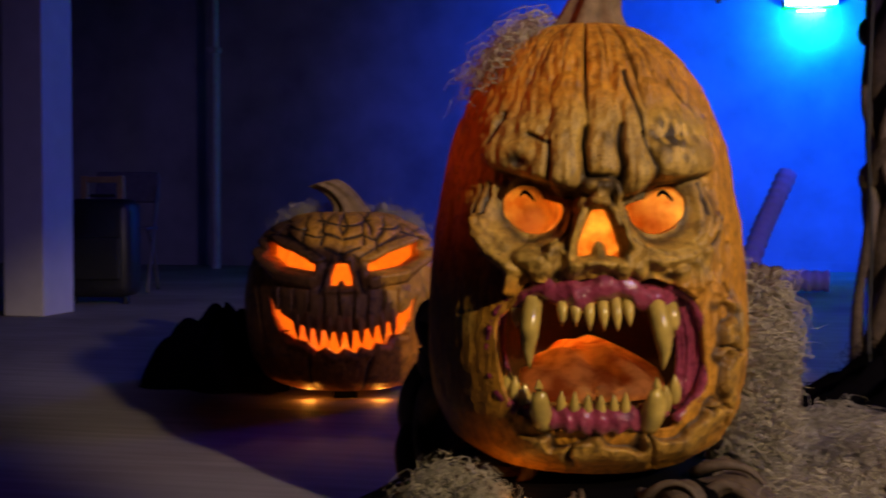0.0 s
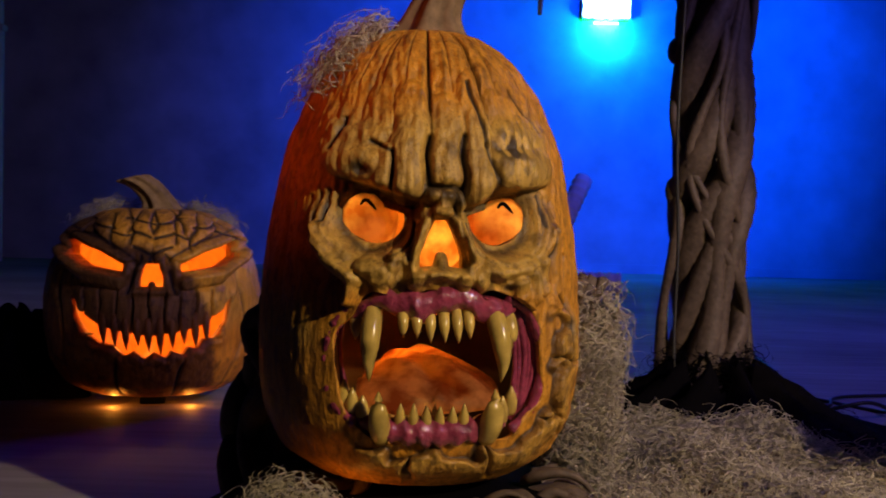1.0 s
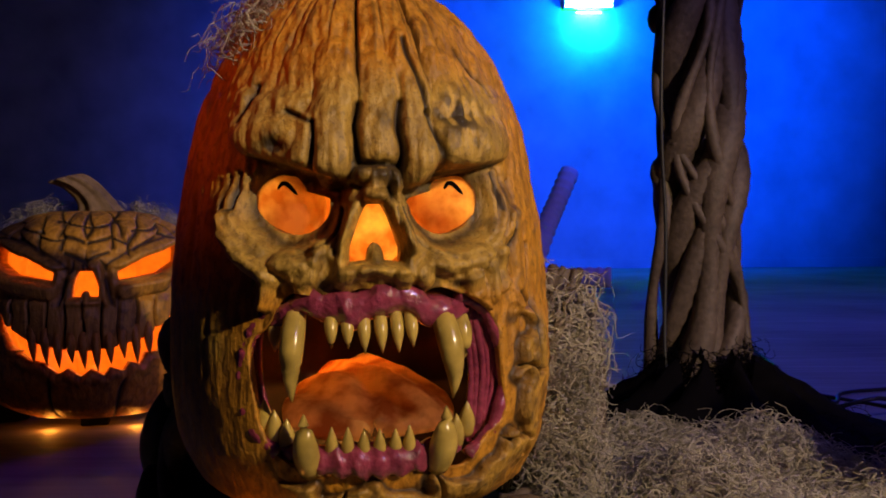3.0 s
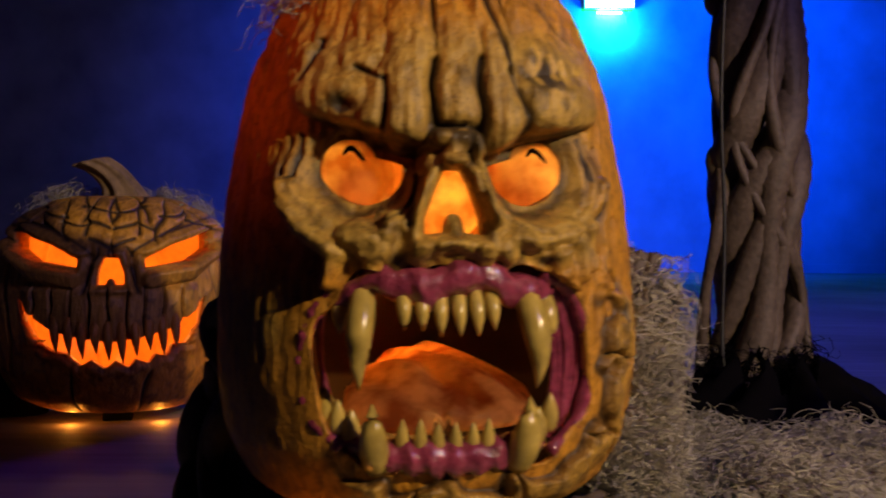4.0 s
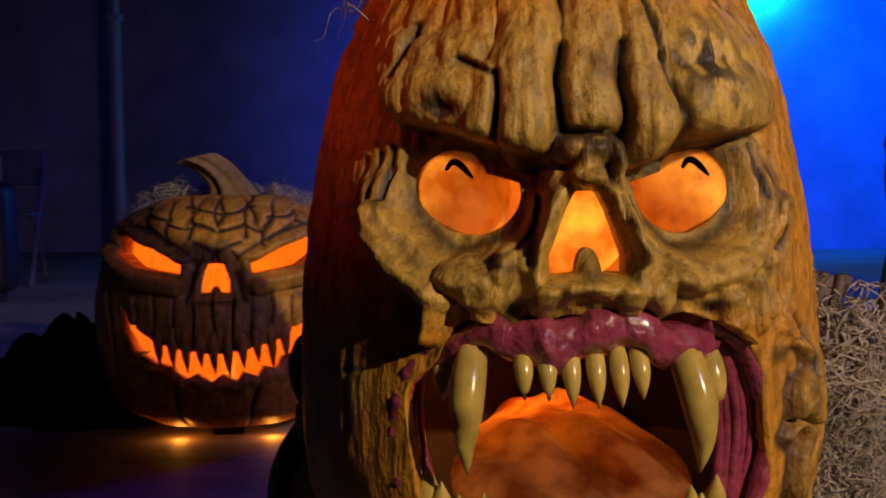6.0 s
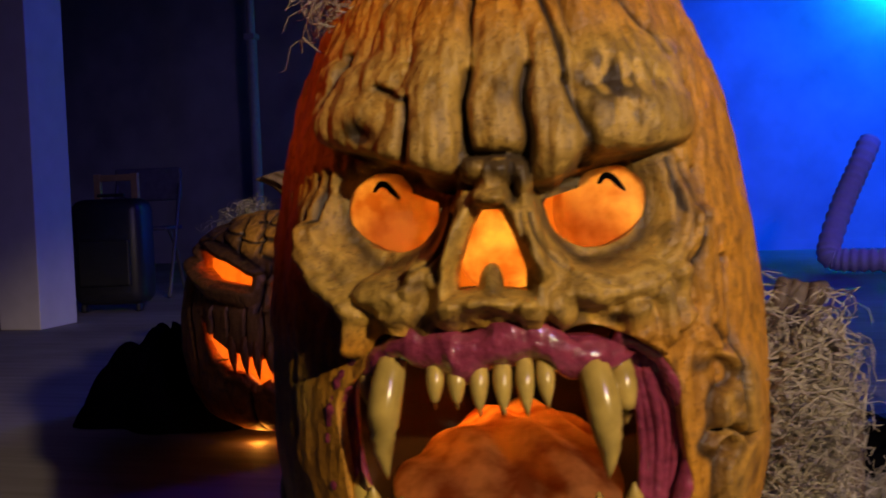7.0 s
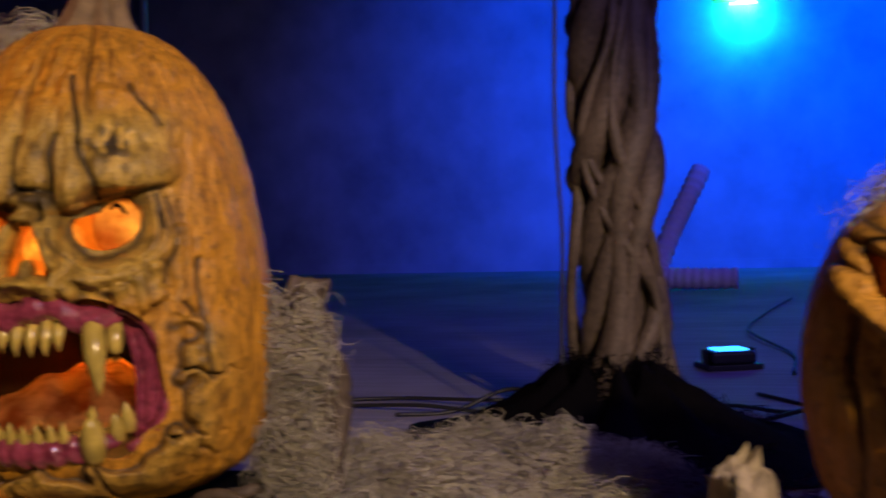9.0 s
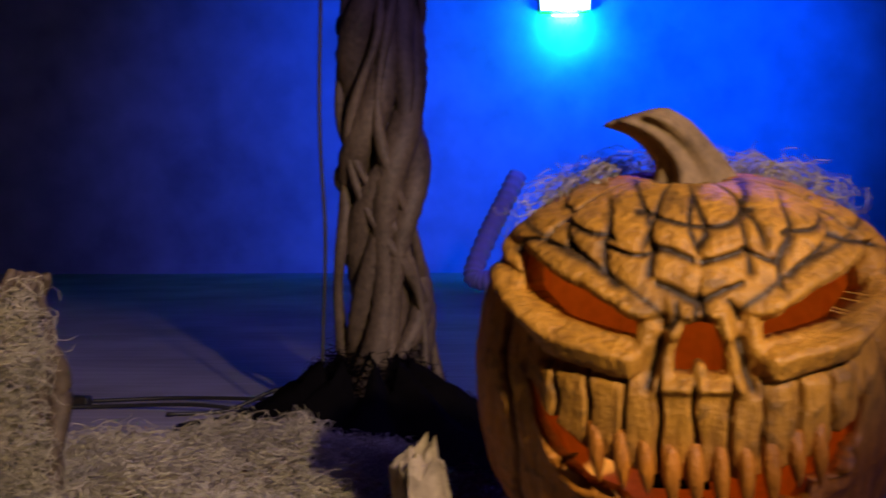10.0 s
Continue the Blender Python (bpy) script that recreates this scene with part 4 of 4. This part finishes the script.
def vine_trunk(parent, height, radii, seed):
    """A trunk of thick vines wound the same way round a thin core, flaring into roots at the floor."""
    rng = np.random.default_rng(seed)
    k = 150
    s = np.linspace(0, 1, k)
    z = height * s
    r = np.interp(s, np.linspace(0, 1, len(radii)), radii)
    flare = 1 + 0.75 * np.exp(-z / 0.12)
    core = tube("trunk", np.stack([0.01 * np.sin(z * 3), 0 * z, z], 1), r * 0.62, BARK, parent, "twisted vine trunk", 18)
    for i in range(8):
        ph = 2 * math.pi * i / 8 + rng.uniform(-0.25, 0.25)
        a = ph + rng.uniform(3.2, 4.6) * z + 0.55 * np.sin(z * rng.uniform(5, 9) + ph * 2)
        off = r * (0.70 + 0.16 * np.sin(z * rng.uniform(6, 11) + ph)) * flare
        thick = r * rng.uniform(0.30, 0.42) * (1 + 0.25 * np.sin(z * rng.uniform(7, 13) + 2 * ph)) * (1 + 0.25 * np.exp(-z / 0.1))
        grain = 1 + 0.05 * np.sin(z * 160 + ph * 5)
        tube("vine", np.stack([off * np.cos(a) + 0.01 * np.sin(z * 3), off * np.sin(a), z], 1), thick * grain, BARK, core, "", 14, rng.uniform(0.75, 1.0))
    for i in range(6):
        ph = rng.uniform(0, 6.28)
        a = ph + rng.choice([-1.0, 1.0]) * rng.uniform(1.5, 3.0) * z + 0.8 * np.sin(z * rng.uniform(4, 8) + ph)
        off = r * (1.02 + 0.10 * np.sin(z * 10 + ph)) * flare
        tube("thin_vine", np.stack([off * np.cos(a), off * np.sin(a), z], 1), r * rng.uniform(0.10, 0.16) * (1 + 0.2 * np.sin(z * 19 + ph)), BARK, core, "", 9)
    for zz, a in ((0.64, 3.3), (1.02, 2.9), (1.16, 0.2), (0.33, 0.5)):
        bm = bmesh.new()
        bmesh.ops.create_icosphere(bm, subdivisions=2, radius=0.02, matrix=pose(0.098 * math.cos(a), 0.098 * math.sin(a), zz) @ Matrix.Diagonal((1.2, 1.0, 1.9, 1)))
        part("knot", bm, BARK, core, smooth=True)
    return core


roots = thing("gnarled_stand", (0, 0.02, 0), "gnarled brown wooden stand under the tall pumpkin", "stand")
part("platform", box(0.36, 0.36, 0.122, (0, 0.01, 0.061), 0.02), BLACK, roots)
gnarled("stump", [(0.25, 0.10, 0.0), (0.265, 0.10, 0.2), (0.255, 0.11, 0.36), (0.265, 0.12, 0.455)], [0.090, 0.062, 0.052, 0.030], BARK, roots, "carved twisted stump", 8, 1.0, 3)
gnarled("stump", [(-0.29, 0.16, 0.0), (-0.30, 0.16, 0.2), (-0.285, 0.15, 0.33), (-0.26, 0.14, 0.415)], [0.10, 0.085, 0.07, 0.045], BARK, roots, "carved twisted stump", 8, 1.0, 4)
for i, (a, ln, r) in enumerate(((-60, 0.30, 0.05), (-140, 0.27, 0.06), (-25, 0.36, 0.06), (10, 0.40, 0.05), (170, 0.36, 0.055), (95, 0.3, 0.05), (200, 0.33, 0.06), (-105, 0.2, 0.03))):
    c, s = math.cos(radians(a)), math.sin(radians(a))
    gnarled("root", [(0.16 * c, 0.16 * s, 0.10), (0.24 * c, 0.24 * s, 0.115 - 0.02 * (i % 2)), (ln * c + 0.02 * s, ln * s, 0.05), ((ln + 0.1) * c, (ln + 0.1) * s, 0.012)],
            [r * 0.7, r * 0.65, r * 0.45, r * 0.15], BARK, roots, "", 5, 1.5, 10 + i)


def drape(name, seed, n, fn, out, length, curl, thick, mat, label, category="moss", floor_at=0.004):
    rng = np.random.default_rng(seed)
    r = np.array([fn(rng) for _ in range(n)])
    ob = moss(name, seed, r, np.tile(out, (n, 1)), length, curl, thick, mat, None, "", floor_at)
    return tagged(ob, label, category, kind="stuff")


def on_stump(rng):
    a, z = rng.uniform(-2.9, -0.5), rng.uniform(0.12, 0.46)
    z -= 0.05 * abs(math.sin(a * 3.3)) * (z > 0.36)
    return 0.255 + 0.054 * math.cos(a), 0.115 + 0.060 * math.sin(a), z


drape("stump_moss", 31, 1900, on_stump, (0.0, -0.25, -0.9), 0.050, 0.011, 0.0014, MOSS, "grey curly moss draped over the stump")


def on_carpet(rng):
    while True:
        x, y = rng.uniform(0.18, 1.02), rng.uniform(-0.42, 0.80)
        q = ((x - 0.53) / 0.44) ** 2 + ((y - 0.2) / 0.55) ** 2
        if q < 1:
            h = 0.17 * math.sqrt(1 - q) * (0.75 + 0.3 * math.sin(x * 17) * math.sin(y * 13))
            return x, y, max(0.01, h * rng.uniform(0.6, 1.0))


# solid dark sheet that fills the gaps below the loose strands
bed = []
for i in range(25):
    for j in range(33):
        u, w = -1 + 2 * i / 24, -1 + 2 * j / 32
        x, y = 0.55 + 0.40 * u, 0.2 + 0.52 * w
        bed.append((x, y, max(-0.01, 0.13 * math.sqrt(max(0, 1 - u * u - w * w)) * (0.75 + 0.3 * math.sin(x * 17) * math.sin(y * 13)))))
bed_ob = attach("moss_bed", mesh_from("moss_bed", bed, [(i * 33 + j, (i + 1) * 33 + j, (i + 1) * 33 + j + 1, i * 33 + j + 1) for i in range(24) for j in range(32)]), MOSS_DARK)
tagged(bed_ob, "solid dark sheet below the strands of the moss heap", "moss", kind="stuff")
drape("moss_heap", 32, 12500, on_carpet, (0.0, -0.1, 0.5), 0.060, 0.013, 0.0014, MOSS, "thick heap of grey curly moss on the floor")


def on_lump(rng):
    a, b = rng.uniform(0, 6.28), rng.uniform(0.1, 1.4)
    return -0.215 + 0.085 * math.cos(a) * math.cos(b), -0.235 + 0.07 * math.sin(a) * math.cos(b), 0.05 + 0.10 * math.sin(b)


drape("root_moss", 33, 650, on_lump, (-0.1, -0.3, 0.3), 0.05, 0.011, 0.0012, MOSS, "tuft of grey moss over a root end")
gnarled_lump = gnarled("root_end", [(-0.20, -0.15, 0.04), (-0.215, -0.22, 0.07), (-0.225, -0.28, 0.06)], [0.06, 0.075, 0.05], BARK, None, "", 7, 1.2, 44)
tagged(gnarled_lump, "cut brown root end beside the tall pumpkin", "root")


def on_crown(rng):
    a, r = rng.uniform(2.3, 4.0), rng.uniform(0.07, 0.185)
    z = float(np.interp(-r, [-0.190, -0.158, -0.122, -0.082, -0.045], [0.74, 0.79, 0.825, 0.85, 0.858]))
    return -0.037 + r * math.cos(a), 0.02 + r * math.sin(a), z


wig = drape("crown_moss", 34, 420, on_crown, (-0.75, 0.1, 0.25), 0.060, 0.013, 0.0012, MOSS, "wispy grey moss caught on the tall pumpkin's crown")

# ---- tree ----
tree = thing("prop_tree", (0.721, 1.11, 0), "tall prop tree of twisted grey-brown vines", "tree")
vine_trunk(tree, 2.7, [0.100, 0.096, 0.092, 0.094, 0.098, 0.095], 51)
gnarled("branch", [(0.0, 0, 1.75), (-0.2, 0.0, 1.66), (-0.38, 0, 1.42), (-0.46, -0.02, 1.20), (-0.475, -0.02, 1.10)], [0.05, 0.035, 0.02, 0.012, 0.006], BARK, tree, "drooping thin branch", 4, 2, 71)
cab = tube("hanging_cable", smooth_path([(0.60, 0.95, 2.3), (0.607, 0.94, 1.4), (0.594, 0.94, 0.8), (0.605, 0.94, 0.5), (0.60, 0.92, 0.2), (0.62, 0.86, 0.02)], 40), 0.0045, CABLE)
tagged(cab, "thin black cable hanging down the tree trunk", "cable")

# black skirt cloth on the floor round the tree
cl = []
NR, NA = 14, 72
for i in range(NR):
    for j in range(NA):
        a, s = 2 * math.pi * j / NA, i / (NR - 1)
        rad = 0.09 + (0.38 + 0.06 * math.sin(3 * a + 1) + 0.03 * math.sin(8 * a)) * s
        cl.append((0.70 + rad * math.cos(a) * 1.15, 0.90 + rad * math.sin(a), 0.005 + 0.16 * (1 - s) ** 1.8 * (1 + 0.25 * math.sin(9 * a + 6 * s)) + 0.035 * abs(math.sin(6.5 * a + 9 * s)) * s * (1.15 - s) + 0.02 * abs(math.sin(17 * a - 7 * s)) * (1 - s)))
ob = attach("black_cloth", mesh_from("black_cloth", cl, [(i * NA + j, (i + 1) * NA + j, (i + 1) * NA + (j + 1) % NA, i * NA + (j + 1) % NA) for i in range(NR - 1) for j in range(NA)]), BLACK)
tagged(ob, "crumpled black cloth round the foot of the tree", "cloth")


def cloth_mound(at, sx, sy, h, seed, label):
    rng = np.random.default_rng(seed)
    ph = rng.uniform(0, 6, 4)
    v = []
    n, k = 18, 60
    for i in range(n):
        for j in range(k):
            s, a = i / (n - 1), 2 * math.pi * j / k
            rad = s * (1 + 0.14 * math.sin(3 * a + ph[0]) + 0.08 * math.sin(7 * a + ph[1]))
            z = h * (1 - s * s) ** 0.8 * (1 + 0.2 * math.sin(5 * a + 7 * s + ph[2]) + 0.1 * math.sin(11 * a - 5 * s + ph[3]))
            v.append((at[0] + sx * rad * math.cos(a), at[1] + sy * rad * math.sin(a), 0.003 + max(0, z)))
    f = [(i * k + j, (i + 1) * k + j, (i + 1) * k + (j + 1) % k, i * k + (j + 1) % k) for i in range(n - 1) for j in range(k)]
    return tagged(attach("black_cloth", mesh_from("black_cloth", v, f), BLACK), label, "cloth")


cloth_mound((-1.27, 1.42, 0), 0.25, 0.22, 0.20, 7, "rumpled black cloth beside the grinning pumpkin")

# ---- cables and floor light ----
CABLES = [[(-0.45, 1.35), (-0.1, 1.42), (0.15, 1.38), (0.38, 1.36), (0.6, 1.5), (0.9, 1.42)], [(0.1, 1.30), (0.25, 1.36), (0.42, 1.42), (0.62, 1.30), (0.86, 1.36)],
          [(0.82, 1.3), (1.0, 1.5), (1.15, 1.35), (1.3, 1.6), (1.7, 1.7)], [(0.85, 1.1), (1.02, 1.22), (1.2, 1.18), (1.32, 1.35), (1.1, 1.7)], [(-0.3, 1.2), (-0.12, 1.05), (0.0, 0.8)],
          [(1.25, 2.1), (1.3, 2.6), (1.2, 3.3), (1.35, 4.2), (1.6, 5.2)], [(-0.2, 1.5), (0.05, 1.56), (0.3, 1.48), (0.5, 1.55)]]
for i, pts in enumerate(CABLES):
    hi = 0.055 if i in (1, 3) else 0.012
    p = smooth_path([(x, y, 0.008 + hi * (1 if 0 < k < len(pts) - 1 and k % 2 == 0 else 0)) for k, (x, y) in enumerate(pts)], 44)
    tagged(tube("floor_cable", p, 0.006, CABLE, sides=7), "black power cable lying on the floor", "cable", "floor cables")
plug = part("cable_plug", box(0.085, 0.035, 0.03, (0, 0, 0.015), 0.008), CABLE)
plug.matrix_world = pose(-0.22, 1.47, 0, 0, 0, -12)
tagged(plug, "black cable connector on the floor", "plug")
par = thing("floor_spotlight", (1.05, 2.28, 0), "small black stage light with a blue lens on the floor", "stage light", turn=(0, 0, 20))
part("base", box(0.20, 0.14, 0.02, (0, 0, 0.01), 0.004), PLASTIC, par)
part("body", box(0.16, 0.12, 0.045, (0, 0, 0.042), 0.012), PLASTIC, par)
part("yoke", box(0.012, 0.03, 0.06, (0.088, 0, 0.04), 0.003), PLASTIC, par)
part("yoke", box(0.012, 0.03, 0.06, (-0.088, 0, 0.04), 0.003), PLASTIC, par)
part("lens", box(0.11, 0.08, 0.006, (0, 0, 0.067), 0.002), LENS, par, "glowing blue lens")


# ---- far things ----
def duct(name, path, r, label):
    p = smooth_path(path, 150)
    rad = r * (1 + 0.09 * np.sin(np.linspace(0, 2 * math.pi * 26, 150)))
    return tagged(tube(name, p, rad, DUCT, sides=20), label, "duct hose")


duct("duct_hose", [(1.33, 5.88, 0.09), (1.05, 5.92, 0.09), (0.84, 5.97, 0.10), (0.80, 6.0, 0.16), (0.90, 6.2, 0.42), (1.0, 6.35, 0.62), (1.12, 6.5, 0.86)], 0.072, "pale ribbed fog duct bent upwards from the floor")

sign = thing("exit_sign", (1.62, 8.86, 2.55), "glowing green and white exit sign high on the wall", "sign")
part("case", box(0.50, 0.05, 0.24, (0, 0, 0.12), 0.01), SIGN_RIM, sign)
part("face", box(0.46, 0.006, 0.20, (0, -0.030, 0.12), 0.002), SIGN_LIT, sign, "lit white-green face")
part("lamp_strip", box(0.24, 0.02, 0.012, (0, -0.015, -0.035), 0.003), SIGN_LIT, sign, "thin lit strip below the sign")
part("bracket", box(0.03, 0.02, 0.03, (0, 0.0, -0.015)), SIGN_RIM, sign)

pole = thing("pole", (-4.2, 8.2, 0), "grey upright pipe beside the far wall", "pole")
bm = bmesh.new()
bmesh.ops.create_cone(bm, cap_ends=True, segments=20, radius1=0.05, radius2=0.05, depth=2.2, matrix=pose(0, 0, 1.1))
part("lower_tube", bm, PIPE, pole, smooth=False)
bm = bmesh.new()
bmesh.ops.create_cone(bm, cap_ends=True, segments=20, radius1=0.04, radius2=0.04, depth=1.6, matrix=pose(0, 0, 3.0))
part("upper_tube", bm, PIPE, pole)
part("collar", box(0.12, 0.12, 0.06, (0, 0, 2.2), 0.015), PIPE, pole)


# dark plastic lifted to bluish grey, the haze mixed into its colour
CHAIR = plain("hazed_dark_plastic", (0.10, 0.10, 0.12), 0.5, scale=30)


def folding_chair(at, turn, label):
    ob = thing("folding_chair", at, label, "chair", "dark chairs", (0, 0, turn))
    for x in (-0.21, 0.21):
        tube("leg", smooth_path([(x, -0.22, 0.012), (x, 0.0, 0.42), (x, 0.2, 0.82)], 12), 0.012, CHAIR, ob)
        tube("leg", smooth_path([(x * 0.93, 0.24, 0.012), (x * 0.93, 0.05, 0.30), (x * 0.93, -0.14, 0.46)], 12), 0.012, CHAIR, ob)
    part("seat", box(0.42, 0.40, 0.025, (0, -0.02, 0.45), 0.01), CHAIR, ob)
    part("backrest", box(0.44, 0.03, 0.22, (0, 0.17, 0.74), 0.012), CHAIR, ob)
    return ob


folding_chair((-3.52, 5.0, 0), 15, "dark folding chair in the shade behind the column")
case = thing("suitcase", (-3.20, 4.15, 0), "dark upright trolley suitcase beside the column", "suitcase", turn=(0, 0, 10))
part("shell", box(0.42, 0.26, 0.60, (0, 0, 0.34), 0.07), PLASTIC, case, smooth=True)
part("pocket", box(0.30, 0.03, 0.26, (0, -0.135, 0.28), 0.012), CABLE, case)
part("handle", box(0.16, 0.03, 0.02, (0, 0, 0.66), 0.006), CABLE, case)
for x in (-0.16, 0.16):
    part("wheel", box(0.03, 0.06, 0.05, (x, -0.06, 0.025), 0.012), CABLE, case)
fr = thing("wooden_frame", (-3.42, 4.6, 0), "small pale wooden stand behind the suitcase", "stand")
for x in (-0.16, 0.10):
    part("upright", box(0.045, 0.03, 0.80, (x, 0, 0.40), 0.004), WOOD, fr)
part("rail", box(0.215, 0.028, 0.04, (-0.03, 0, 0.775), 0.004), WOOD, fr)
part("rail", box(0.215, 0.028, 0.04, (-0.03, 0, 0.25), 0.004), WOOD, fr)

# driftwood beside the dim pumpkin
bm = box(0.075, 0.10, 0.26, (0, 0, 0.12))
bmesh.ops.subdivide_edges(bm, edges=bm.edges[:], cuts=7, use_grid_fill=True)
for v in bm.verts:
    s = (v.co.z + 0.01) / 0.26
    n = noise.noise(Vector((v.co.x * 40, v.co.y * 40, v.co.z * 9)))
    v.co.x = v.co.x * (1.15 - 0.45 * s) + 0.012 * n
    v.co.y = v.co.y * (1.15 - 0.5 * s) + 0.010 * n
    v.co.z += 0.05 * (s > 0.95) * (v.co.x * 6 + n * 0.5)
wood = part("driftwood", bm, DRIFT, smooth=False)
wood.matrix_world = pose(0.935, -0.17, 0.0, 12, -10, 25)
tagged(wood, "broken end of grey driftwood beside the pumpkin", "driftwood")


def on_red(rng):
    a, r = rng.uniform(0, 6.28), math.sqrt(rng.random())
    return 0.95 + 0.14 * r * math.cos(a), 0.12 + 0.16 * r * math.sin(a), 0.03 + 0.06 * rng.random()


drape("dry_moss", 35, 700, on_red, (0, -0.1, 0.5), 0.07, 0.014, 0.0015, MOSS_DARK, "reddish brown dry moss on the floor")
stand = thing("low_stand", (1.255, -0.22, 0), "low black stand under the dim pumpkin", "stand")
part("top", box(0.32, 0.32, 0.02, (0, 0, 0.120), 0.004), BLACK, stand)
part("plinth", box(0.28, 0.28, 0.11, (0, 0, 0.055)), BLACK, stand)


def on_skirt(rng):
    a, s = rng.uniform(0, 6.28), rng.random()
    rad = 0.10 + 0.30 * s * s
    return 0.71 + rad * math.cos(a), 0.98 + rad * math.sin(a), 0.03 + 0.17 * (1 - s) ** 1.6


drape("black_moss", 36, 1500, on_skirt, (0.0, -0.1, 0.35), 0.07, 0.014, 0.0016, BLACK, "black matted fibres packed round the foot of the tree")
